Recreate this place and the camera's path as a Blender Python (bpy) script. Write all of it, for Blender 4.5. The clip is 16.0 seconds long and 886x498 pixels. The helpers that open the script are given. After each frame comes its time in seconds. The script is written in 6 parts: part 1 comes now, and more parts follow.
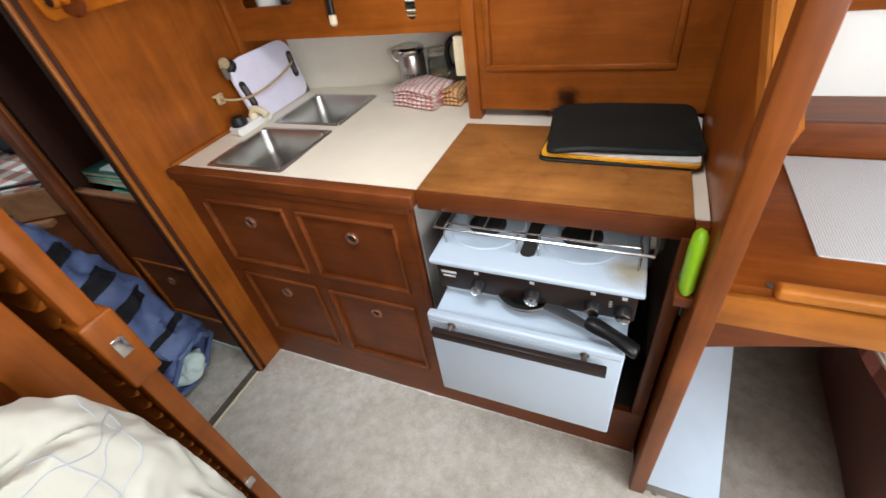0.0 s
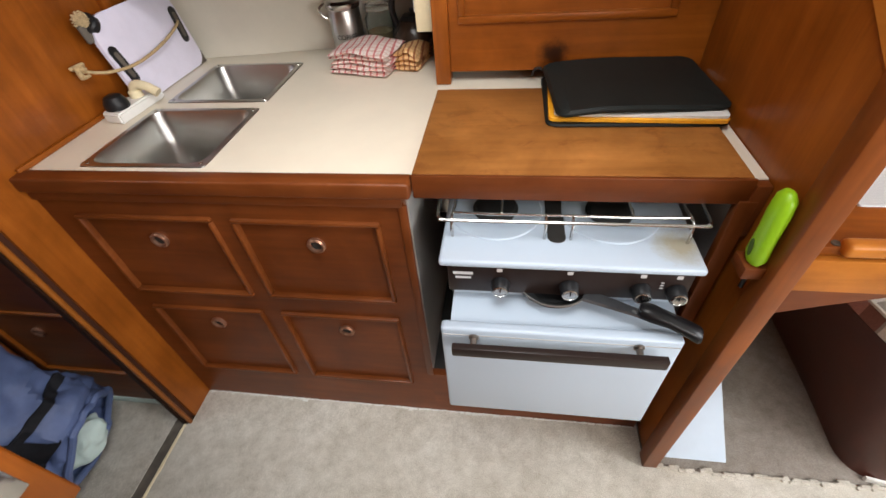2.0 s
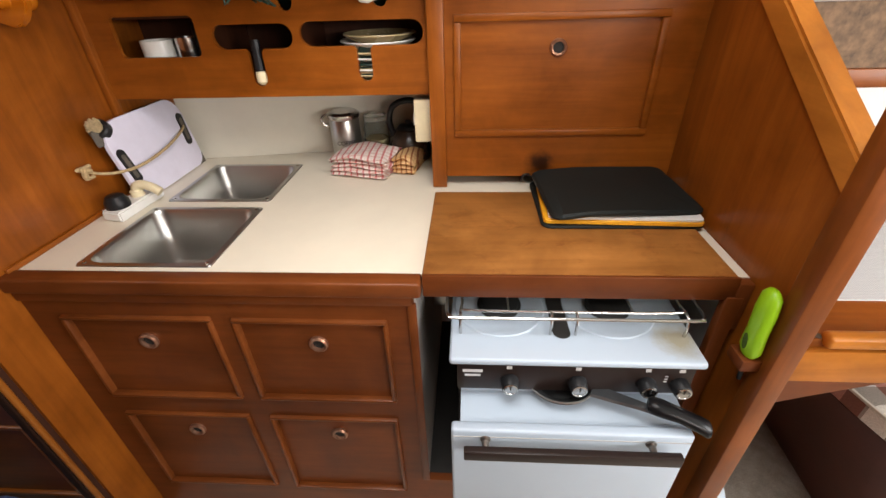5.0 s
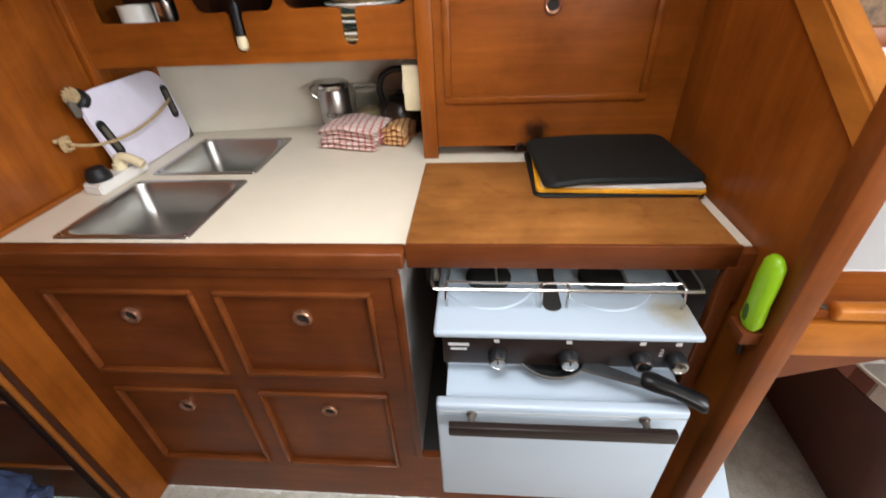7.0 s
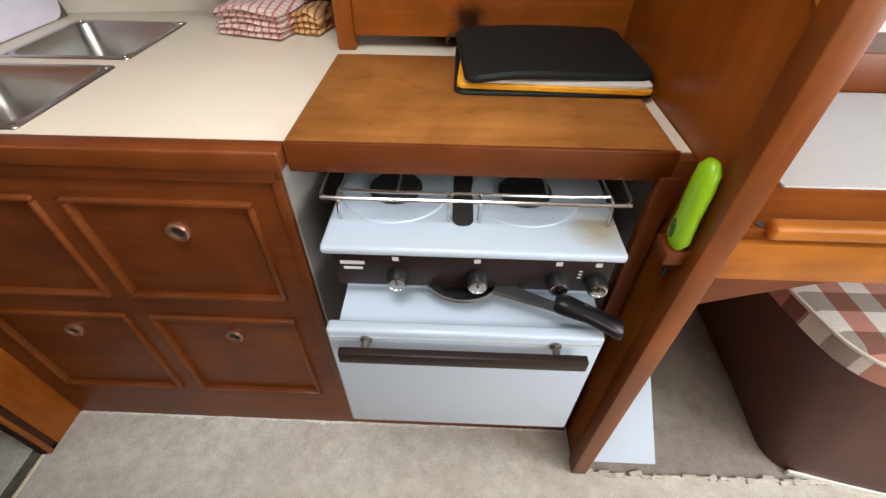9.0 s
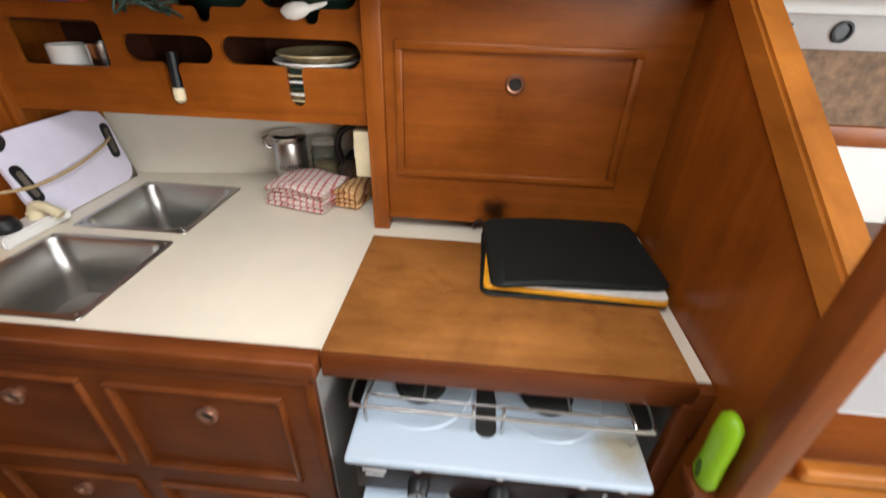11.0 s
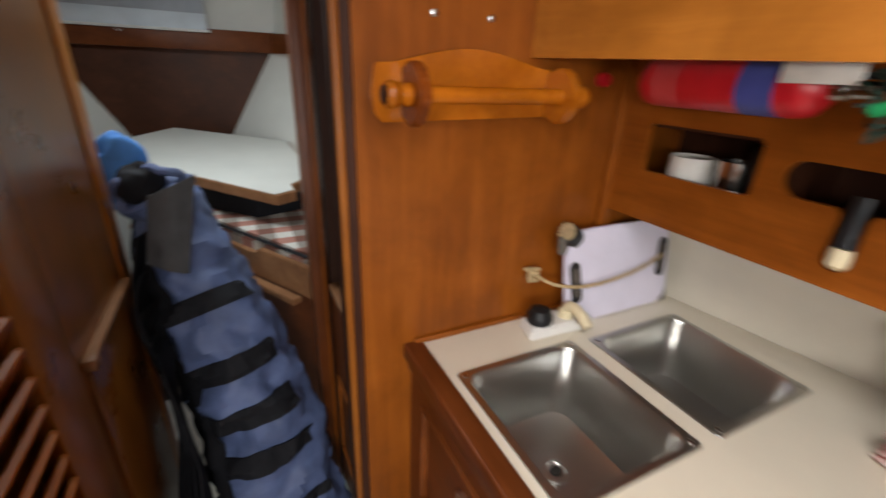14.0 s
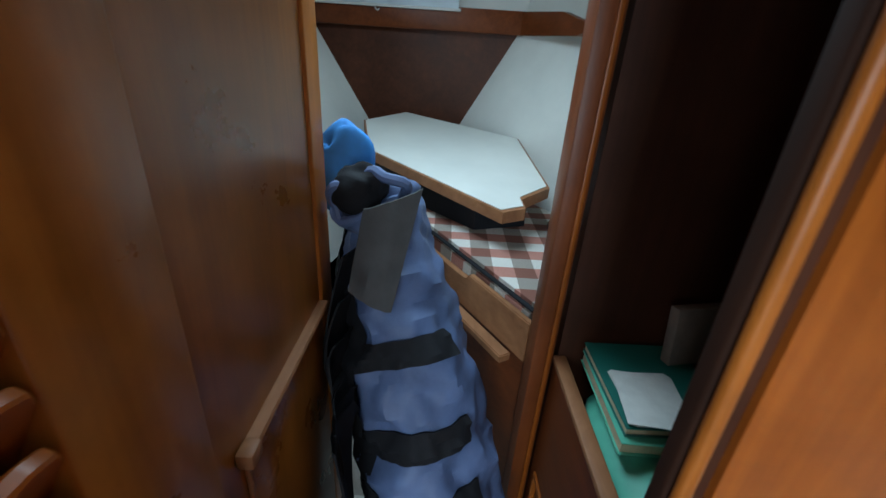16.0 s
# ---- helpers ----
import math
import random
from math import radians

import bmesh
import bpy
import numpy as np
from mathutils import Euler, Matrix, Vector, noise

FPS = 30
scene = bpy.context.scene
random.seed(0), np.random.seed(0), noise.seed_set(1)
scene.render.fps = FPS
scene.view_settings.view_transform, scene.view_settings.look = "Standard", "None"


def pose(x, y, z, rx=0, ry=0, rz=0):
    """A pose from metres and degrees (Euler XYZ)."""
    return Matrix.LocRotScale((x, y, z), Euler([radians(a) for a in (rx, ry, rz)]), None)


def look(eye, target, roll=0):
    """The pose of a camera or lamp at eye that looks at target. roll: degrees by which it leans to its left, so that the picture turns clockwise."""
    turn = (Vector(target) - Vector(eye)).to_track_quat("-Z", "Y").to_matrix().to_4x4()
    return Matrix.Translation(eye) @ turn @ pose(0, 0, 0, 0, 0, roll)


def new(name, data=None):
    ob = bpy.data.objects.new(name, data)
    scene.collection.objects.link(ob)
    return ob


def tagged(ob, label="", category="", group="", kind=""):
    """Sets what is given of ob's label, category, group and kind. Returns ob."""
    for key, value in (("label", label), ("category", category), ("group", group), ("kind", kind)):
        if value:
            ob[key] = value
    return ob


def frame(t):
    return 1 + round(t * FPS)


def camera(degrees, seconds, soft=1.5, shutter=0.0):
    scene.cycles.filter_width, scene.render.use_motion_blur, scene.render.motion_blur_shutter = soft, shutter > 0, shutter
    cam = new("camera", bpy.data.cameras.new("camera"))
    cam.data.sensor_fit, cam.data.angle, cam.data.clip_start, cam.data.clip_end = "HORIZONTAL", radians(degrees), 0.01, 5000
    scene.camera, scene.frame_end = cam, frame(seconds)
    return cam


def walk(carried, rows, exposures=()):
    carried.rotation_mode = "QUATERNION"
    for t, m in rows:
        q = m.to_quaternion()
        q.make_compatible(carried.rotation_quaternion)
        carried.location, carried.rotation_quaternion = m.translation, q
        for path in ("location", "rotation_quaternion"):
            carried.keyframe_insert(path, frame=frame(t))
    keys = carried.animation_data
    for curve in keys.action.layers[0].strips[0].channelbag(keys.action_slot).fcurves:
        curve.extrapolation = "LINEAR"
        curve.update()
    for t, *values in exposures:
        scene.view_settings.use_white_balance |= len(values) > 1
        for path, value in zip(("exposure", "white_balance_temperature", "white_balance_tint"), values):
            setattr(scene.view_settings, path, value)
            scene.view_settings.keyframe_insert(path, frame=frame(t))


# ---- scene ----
cam = camera(92.8, 16.0, shutter=0.5)
PATH = [
    (0, (1.24, -0.763, 1.422), (0.509, 0.6, 0.155), -9.9),
    (0.5, (1.217, -0.753, 1.398), (0.616, 0.611, 0.065), -9.2),
    (1, (1.161, -0.672, 1.37), (0.611, 0.659, -0.018), -9.5),
    (1.5, (1.092, -0.643, 1.342), (0.625, 0.706, -0.058), -8.9),
    (2, (0.965, -0.658, 1.335), (0.695, 0.768, -0.041), -5.4),
    (2.5, (0.917, -0.667, 1.344), (0.782, 0.819, 0.012), -2.4),
    (3, (0.896, -0.665, 1.35), (0.802, 0.859, 0.058), -1.4),
    (3.5, (0.891, -0.665, 1.357), (0.791, 0.915, 0.135), -1.4),
    (4, (0.892, -0.665, 1.373), (0.767, 0.986, 0.251), -1.9),
    (4.2, (0.889, -0.666, 1.375), (0.766, 1.012, 0.295), -1.8),
    (6.5, (0.886, -0.668, 1.374), (0.755, 1.018, 0.305), -2.3),
    (7, (0.928, -0.65, 1.328), (0.769, 0.993, 0.199), -2.9),
    (7.5, (0.985, -0.622, 1.272), (0.856, 0.926, 0.012), -2.2),
    (8, (1.037, -0.596, 1.23), (0.951, 0.869, -0.129), -1.1),
    (8.2, (1.048, -0.589, 1.218), (0.975, 0.856, -0.164), -0.7),
    (10.3, (1.056, -0.565, 1.29), (0.998, 1.006, 0.053), 1.6),
    (10.5, (1.046, -0.557, 1.32), (0.98, 1.052, 0.134), 1.8),
    (11, (1.021, -0.484, 1.402), (0.898, 1.208, 0.342), 1.8),
    (11.5, (1.047, -0.372, 1.422), (0.888, 1.36, 0.434), 1.6),
    (12, (1.056, -0.311, 1.423), (0.752, 1.417, 0.463), 0.9),
    (12.5, (1.035, -0.266, 1.432), (0.384, 1.376, 0.494), -0.4),
    (13, (0.917, -0.253, 1.435), (-0.149, 1.194, 0.556), -1.3),
    (13.5, (0.751, -0.277, 1.434), (-0.631, 0.907, 0.603), -0.1),
    (14, (0.607, -0.299, 1.398), (-1.041, 0.528, 0.624), 2.3),
    (14.1, (0.583, -0.288, 1.393), (-1.121, 0.425, 0.623), 2.5),
    (14.5, (0.501, -0.286, 1.386), (-1.321, 0.071, 0.643), 3.0),
    (14.9, (0.403, -0.303, 1.391), (-1.455, -0.176, 0.660), 0.4),
    (15, (0.379, -0.309, 1.391), (-1.484, -0.212, 0.67), 0.7),
    (15.5, (0.27, -0.347, 1.388), (-1.566, -0.294, 0.595), 1.2),
    (16, (0.18, -0.355, 1.371), (-1.63, -0.337, 0.521), 3.8),
]
walk(cam, [(t, look(eye, target, roll)) for t, eye, target, roll in PATH],
     exposures=[(0, .22, 6300, 9), (1.5, .2, 6500, 10), (3, .25, 6950, 12), (4, .2, 6950, 12), (6.5, .25, 6700, 10), (7.5, .25, 6350, 9), (8.2, .2, 6450, 9), (10.3, .15, 6950, 12), (11, .13, 6500, 9), (12, .2, 6050, 7), (12.5, .18, 6150, 7), (13, .1, 6150, 8), (13.5, .05, 6250, 8), (14, .02, 6800, 11), (14.5, .25, 7600, 15), (15, .35, 7400, 14), (15.5, .3, 5700, 0), (16, .22, 5450, -3)])


# ---- world, lamps, exposure ----

world = bpy.data.worlds.new("world")
scene.world = world
world.use_nodes = True
wn = world.node_tree.nodes
sky = wn.new("ShaderNodeTexSky")
sky.sky_type, sky.sun_disc = 'NISHITA', False
sky.sun_elevation, sky.sun_rotation = radians(50), radians(140)
wn["Background"].inputs["Strength"].default_value = 0.1
world.node_tree.links.new(sky.outputs["Color"], wn["Background"].inputs["Color"])


def area_lamp(name, eye, target, sx, sy, watts, colour, spread=180):
    data = bpy.data.lights.new(name, 'AREA')
    data.shape, data.size, data.size_y, data.energy, data.color = 'RECTANGLE', sx, sy, watts, colour
    data.spread = radians(spread)
    ob = new(name, data)
    ob.matrix_world = look(eye, target)
    return ob


# daylight lamps in unseen openings, placed for brightness: deck hatch, companionway, fore hatch
area_lamp("hatch_daylight", (0.90, -0.42, 1.99), (0.66, 0.10, 0.9), 0.56, 0.56, 6.2, (0.97, 0.98, 1.0), 120)
area_lamp("companionway_daylight", (2.96, -0.75, 1.25), (0.6, -0.2, 0.5), 0.7, 0.9, 33.0, (0.90, 0.95, 1.0))
# portlights added on the unseen cabin side to brighten upright faces
for wx, watts in ((1.85, 9.0), (2.60, 19.0)):
    area_lamp("portlight_fill", (wx, -1.985, 1.55), (wx - 1.6, 0.0, 0.55), 0.62, 0.26, watts, (1.0, 0.99, 0.97))
area_lamp("fore_hatch_daylight", (-0.87, -0.5, 1.885), (-0.62, -0.42, 0), 0.48, 0.48, 8.5, (0.82, 0.93, 1.0))


# ---- materials ----
def node_material(name):
    mat = bpy.data.materials.new(name)
    mat.use_nodes = True
    nt = mat.node_tree
    return mat, nt, nt.nodes["Principled BSDF"]


def ramp(nt, stops):
    r = nt.nodes.new("ShaderNodeValToRGB")
    el = r.color_ramp.elements
    while len(el) < len(stops):
        el.new(0.5)
    for e, (p, c) in zip(el, stops):
        e.position, e.color = p, (*c, 1)
    return r


def coords(nt, scale, rotation=(0, 0, 0)):
    tc = nt.nodes.new("ShaderNodeTexCoord")
    mp = nt.nodes.new("ShaderNodeMapping")
    mp.inputs["Scale"].default_value = scale
    mp.inputs["Rotation"].default_value = rotation
    nt.links.new(tc.outputs["Object"], mp.inputs["Vector"])
    return mp


def noise_node(nt, vec, scale, detail=4.0, rough=0.55, distortion=0.0):
    n = nt.nodes.new("ShaderNodeTexNoise")
    n.inputs["Scale"].default_value, n.inputs["Detail"].default_value = scale, detail
    n.inputs["Roughness"].default_value, n.inputs["Distortion"].default_value = rough, distortion
    nt.links.new(vec.outputs[0], n.inputs["Vector"])
    return n


def mix(nt, kind, fac, a, b):
    m = nt.nodes.new("ShaderNodeMix")
    m.data_type, m.blend_type = 'RGBA', kind
    if isinstance(fac, float):
        m.inputs[0].default_value = fac
    else:
        nt.links.new(fac, m.inputs[0])
    for sock, v in ((m.inputs[6], a), (m.inputs[7], b)):
        if isinstance(v, tuple):
            sock.default_value = (*v, 1)
        else:
            nt.links.new(v, sock)
    return m.outputs[2]


def bump(nt, bsdf, height, strength, distance=0.002):
    b = nt.nodes.new("ShaderNodeBump")
    b.inputs["Strength"].default_value, b.inputs["Distance"].default_value = strength, distance
    nt.links.new(height, b.inputs["Height"])
    nt.links.new(b.outputs["Normal"], bsdf.inputs["Normal"])


def wood(name, axis, dark, mid, light, rough=0.32, figure=1.0, blotch=0.8, stain=0.0, mark=None, spec=0.3):
    """Varnished timber, grain along one axis."""
    mat, nt, bs = node_material(name)
    s = [48.0, 48.0, 48.0]
    s["xyz".index(axis)] = 3.0
    mp = coords(nt, s)
    rnd = nt.nodes.new("ShaderNodeObjectInfo")
    add = nt.nodes.new("ShaderNodeVectorMath")
    add.operation = 'MULTIPLY_ADD'
    nt.links.new(rnd.outputs["Random"], add.inputs[0])
    add.inputs[1].default_value = (17.0, 11.0, 23.0)
    nt.links.new(mp.outputs[0], add.inputs[2])
    g1 = noise_node(nt, add, 1.0, 6.0, 0.6, 0.6)
    s2 = [9.0, 9.0, 9.0]
    s2["xyz".index(axis)] = 1.8
    mp2 = coords(nt, s2)
    g2 = noise_node(nt, mp2, 1.0, 3.0, 0.5, 1.2 * figure)
    mp3 = coords(nt, (1, 1, 1))
    g3 = noise_node(nt, mp3, 5.5, 6.0, 0.62, 0.4)
    r1 = ramp(nt, [(0.2, dark), (0.52, mid), (0.85, light)])
    nt.links.new(g1.outputs["Fac"], r1.inputs["Fac"])
    r2 = ramp(nt, [(0.3, (0.82, 0.76, 0.7)), (0.7, (1.1, 1.08, 1.06))])
    nt.links.new(g2.outputs["Fac"], r2.inputs["Fac"])
    r3 = ramp(nt, [(0.3, (0.60, 0.53, 0.46)), (0.68, (1.2, 1.16, 1.10))])
    nt.links.new(g3.outputs["Fac"], r3.inputs["Fac"])
    c = mix(nt, 'MULTIPLY', 0.85, r1.outputs["Color"], r2.outputs["Color"])
    c = mix(nt, 'MULTIPLY', blotch, c, r3.outputs["Color"])
    if stain:
        g4 = noise_node(nt, coords(nt, (1.0, 1.6, 1.0)), 9.0, 5.0, 0.7, 0.8)
        r4 = ramp(nt, [(0.56, (1, 1, 1)), (0.72, (0.55, 0.42, 0.35))])
        nt.links.new(g4.outputs["Fac"], r4.inputs["Fac"])
        c = mix(nt, 'MULTIPLY', stain, c, r4.outputs["Color"])
    if mark:
        # a sooty scorch with a ragged edge
        geo = nt.nodes.new("ShaderNodeNewGeometry")
        dist = nt.nodes.new("ShaderNodeVectorMath")
        dist.operation = 'DISTANCE'
        dist.inputs[1].default_value = mark[0]
        nt.links.new(geo.outputs["Position"], dist.inputs[0])
        g5 = noise_node(nt, mp3, 40.0, 4.0, 0.7)
        m5 = nt.nodes.new("ShaderNodeMath")
        m5.operation = 'MULTIPLY_ADD'
        m5.inputs[1].default_value = mark[1]
        nt.links.new(g5.outputs["Fac"], m5.inputs[0])
        nt.links.new(dist.outputs["Value"], m5.inputs[2])
        r5 = ramp(nt, [(mark[1] * 0.9, (0.12, 0.11, 0.10)), (mark[1] * 1.7, (1, 1, 1))])
        nt.links.new(m5.outputs[0], r5.inputs["Fac"])
        c = mix(nt, 'MULTIPLY', 1.0, c, r5.outputs["Color"])
    nt.links.new(c, bs.inputs["Base Color"])
    rr = nt.nodes.new("ShaderNodeMapRange")
    rr.inputs["To Min"].default_value, rr.inputs["To Max"].default_value = rough - 0.08, rough + 0.16
    nt.links.new(g3.outputs["Fac"], rr.inputs["Value"])
    nt.links.new(rr.outputs["Result"], bs.inputs["Roughness"])
    bs.inputs["Specular IOR Level"].default_value = spec
    bump(nt, bs, g1.outputs["Fac"], 0.06)
    return mat


def plain(name, colour, rough, metal=0.0, vary=0.12, scale=18.0, relief=0.08, fine=220.0, spec=0.5, mark=None):
    mat, nt, bs = node_material(name)
    mp = coords(nt, (1, 1, 1))
    n1 = noise_node(nt, mp, scale, 5.0, 0.6)
    n2 = noise_node(nt, mp, fine, 2.0, 0.5)
    lo = tuple(v * (1 - vary) for v in colour)
    hi = tuple(min(1.0, v * (1 + vary * 0.5)) for v in colour)
    r = ramp(nt, [(0.3, lo), (0.65, hi)])
    nt.links.new(n1.outputs["Fac"], r.inputs["Fac"])
    col = r.outputs["Color"]
    if mark:
        # a burnt-on stain with a ragged edge: place, size, tint
        geo = nt.nodes.new("ShaderNodeNewGeometry")
        dist = nt.nodes.new("ShaderNodeVectorMath")
        dist.operation = 'DISTANCE'
        dist.inputs[1].default_value = mark[0]
        nt.links.new(geo.outputs["Position"], dist.inputs[0])
        ragged = nt.nodes.new("ShaderNodeMath")
        ragged.operation = 'MULTIPLY_ADD'
        ragged.inputs[1].default_value = mark[1]
        nt.links.new(noise_node(nt, mp, 45.0, 4.0, 0.7).outputs["Fac"], ragged.inputs[0])
        nt.links.new(dist.outputs["Value"], ragged.inputs[2])
        burnt = ramp(nt, [(mark[1] * 0.8, mark[2]), (mark[1] * 1.6, (1, 1, 1))])
        nt.links.new(ragged.outputs[0], burnt.inputs["Fac"])
        col = mix(nt, 'MULTIPLY', 1.0, col, burnt.outputs["Color"])
    nt.links.new(col, bs.inputs["Base Color"])
    rr = nt.nodes.new("ShaderNodeMapRange")
    rr.inputs["To Min"].default_value, rr.inputs["To Max"].default_value = max(0.03, rough - 0.07), min(1, rough + 0.1)
    nt.links.new(n1.outputs["Fac"], rr.inputs["Value"])
    nt.links.new(rr.outputs["Result"], bs.inputs["Roughness"])
    bs.inputs["Metallic"].default_value = metal
    bs.inputs["Specular IOR Level"].default_value = spec
    if relief:
        bump(nt, bs, n2.outputs["Fac"], relief, 0.001)
    return mat


TEAK = ((0.205, 0.055, 0.0058), (0.275, 0.079, 0.0088), (0.335, 0.103, 0.013))
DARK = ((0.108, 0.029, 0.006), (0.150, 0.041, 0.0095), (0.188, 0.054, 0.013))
# lighter teak for pale trim and the beam, whose light is in the colour
PALE_LIT = ((0.40, 0.145, 0.020), (0.48, 0.180, 0.028), (0.55, 0.22, 0.038))
BARE = ((0.25, 0.120, 0.055), (0.32, 0.158, 0.075), (0.38, 0.195, 0.10))
teak_x, teak_y, teak_z = (wood("teak_" + a, a, *TEAK) for a in "xyz")
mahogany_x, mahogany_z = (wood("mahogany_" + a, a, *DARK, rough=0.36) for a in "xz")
pale_lit_x, pale_lit_y, pale_lit_z = (wood("pale_lit_teak_" + a, a, *PALE_LIT, rough=0.3) for a in "xyz")
bare_x, bare_z = (wood("bare_teak_" + a, a, *BARE, rough=0.5) for a in "xz")
# near-black mahogany that carries the shade of rack, rebate and locker insides
shaded_z = wood("shaded_mahogany_z", 'z', (0.035, 0.011, 0.005), (0.05, 0.016, 0.007), (0.065, 0.021, 0.009), rough=0.5)
glossy_z = wood("glossy_teak_z", 'z', (0.205, 0.074, 0.010), (0.275, 0.104, 0.015), (0.33, 0.130, 0.021), rough=0.26, spec=0.6)
moulding_x = wood("moulding_teak_x", 'x', (0.125, 0.034, 0.008), (0.165, 0.047, 0.011), (0.20, 0.06, 0.015), rough=0.3)
worn_x = wood("worn_teak_x", 'x', (0.27, 0.112, 0.026), (0.34, 0.148, 0.038), (0.39, 0.178, 0.050), rough=0.42, blotch=1.0, stain=0.75)
pine_x = wood("pine_x", 'x', (0.38, 0.105, 0.006), (0.46, 0.138, 0.009), (0.53, 0.175, 0.014), rough=0.18)
cream = plain("cream_laminate", (0.76, 0.70, 0.57), 0.32, vary=0.05, scale=6.0, relief=0.03)
white_panel = plain("white_hull_lining", (0.72, 0.72, 0.67), 0.45, vary=0.06, scale=5.0, relief=0.05)
lining_cream = plain("cream_lining", (0.76, 0.72, 0.61), 0.45, vary=0.08, scale=5.0, relief=0.05)
enamel = plain("white_enamel", (0.46, 0.545, 0.635), 0.3, vary=0.03, scale=2.0, relief=0.0)
steel = plain("brushed_steel", (0.50, 0.50, 0.475), 0.31, metal=1.0, vary=0.05, scale=3.0, relief=0.0)
chrome = plain("chrome", (0.56, 0.55, 0.53), 0.2, metal=1.0, vary=0.1, scale=30.0, relief=0.0)
copper = plain("bronze_ring", (0.42, 0.22, 0.14), 0.3, metal=0.8, vary=0.15, scale=60.0, relief=0.0)
brown_panel = plain("brown_enamel_panel", (0.022, 0.014, 0.012), 0.36, vary=0.15, relief=0.02, spec=0.25)
black_plastic = plain("black_plastic", (0.012, 0.012, 0.013), 0.38, vary=0.2, relief=0.04, spec=0.3)
black_iron = plain("black_cast_iron", (0.012, 0.012, 0.012), 0.62, vary=0.3, relief=0.2)
leather = plain("black_leatherette", (0.010, 0.013, 0.012), 0.55, vary=0.2, scale=10.0, relief=0.25, fine=420.0, spec=0.22)
orange_edge = plain("orange_folder_edge", (0.82, 0.38, 0.015), 0.55, vary=0.2, scale=30.0)
paper = plain("paper", (0.72, 0.72, 0.68), 0.8, vary=0.1, scale=40.0, relief=0.1)
lime = plain("lime_green_plastic", (0.28, 0.56, 0.012), 0.34, vary=0.08, relief=0.02)
white_plastic = plain("white_plastic", (0.76, 0.75, 0.72), 0.4, vary=0.06, relief=0.02)
board_white = plain("lilac_white_plastic", (0.74, 0.71, 0.84), 0.42, vary=0.05, relief=0.06)
cream_plastic = plain("aged_cream_plastic", (0.74, 0.64, 0.42), 0.42, vary=0.12, relief=0.02)
rope_mat = plain("natural_rope", (0.46, 0.33, 0.17), 0.85, vary=0.3, scale=120.0, relief=0.4)
bristle = plain("brush_bristle", (0.62, 0.48, 0.28), 0.9, vary=0.35, scale=160.0, relief=0.4)
red_paint = plain("red_paint", (0.46, 0.010, 0.018), 0.34, vary=0.12, relief=0.02)
blue_print = plain("blue_print", (0.05, 0.07, 0.28), 0.45, vary=0.15)
green_cord = plain("green_cord", (0.008, 0.03, 0.018), 0.6, vary=0.25)
grey_print = plain("grey_print", (0.62, 0.62, 0.62), 0.5, vary=0.08)
# near-black that stands for the shade inside holes, slots and recesses
void_shade = plain("void_shade_black", (0.02, 0.018, 0.016), 0.8, vary=0.3)
china = plain("glazed_china", (0.78, 0.77, 0.72), 0.15, vary=0.05, relief=0.0)
tan_china = plain("tan_glaze", (0.5, 0.4, 0.22), 0.25, vary=0.2, relief=0.0)
green_china = plain("dark_green_glaze", (0.012, 0.03, 0.022), 0.3, vary=0.25, relief=0.0)
cork = plain("mottled_cork", (0.2, 0.12, 0.065), 0.75, vary=0.55, scale=45.0, relief=0.3)
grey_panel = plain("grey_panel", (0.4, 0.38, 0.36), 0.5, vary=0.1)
sheet_cloth = plain("ivory_bed_sheet", (0.52, 0.515, 0.44), 0.9, vary=0.08, scale=8.0, relief=0.15, fine=600.0)
blue_canvas = plain("blue_canvas", (0.108, 0.150, 0.295), 0.55, vary=0.35, scale=9.0, relief=0.35, fine=350.0)
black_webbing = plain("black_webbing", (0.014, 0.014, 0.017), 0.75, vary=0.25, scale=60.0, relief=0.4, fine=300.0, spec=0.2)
sky_cloth = plain("bright_blue_cloth", (0.07, 0.28, 0.74), 0.7, vary=0.2, scale=18.0)
grey_cloth = plain("grey_blind_cloth", (0.42, 0.45, 0.5), 0.7, vary=0.12, scale=10.0, relief=0.2)
pale_cloth = plain("pale_blind_cloth", (0.68, 0.74, 0.8), 0.7, vary=0.1, scale=10.0, relief=0.2)
pale_green = plain("pale_green_cloth", (0.62, 0.75, 0.7), 0.8, vary=0.15, scale=14.0, relief=0.3)
jade = plain("jade_green_plastic", (0.16, 0.52, 0.36), 0.5, vary=0.12)
step_paint = plain("pale_blue_white_paint", (0.42, 0.51, 0.60), 0.4, vary=0.07, scale=7.0)
black_rubber = plain("grey_rubber_strip", (0.12, 0.10, 0.08), 0.7, vary=0.3, scale=30.0)


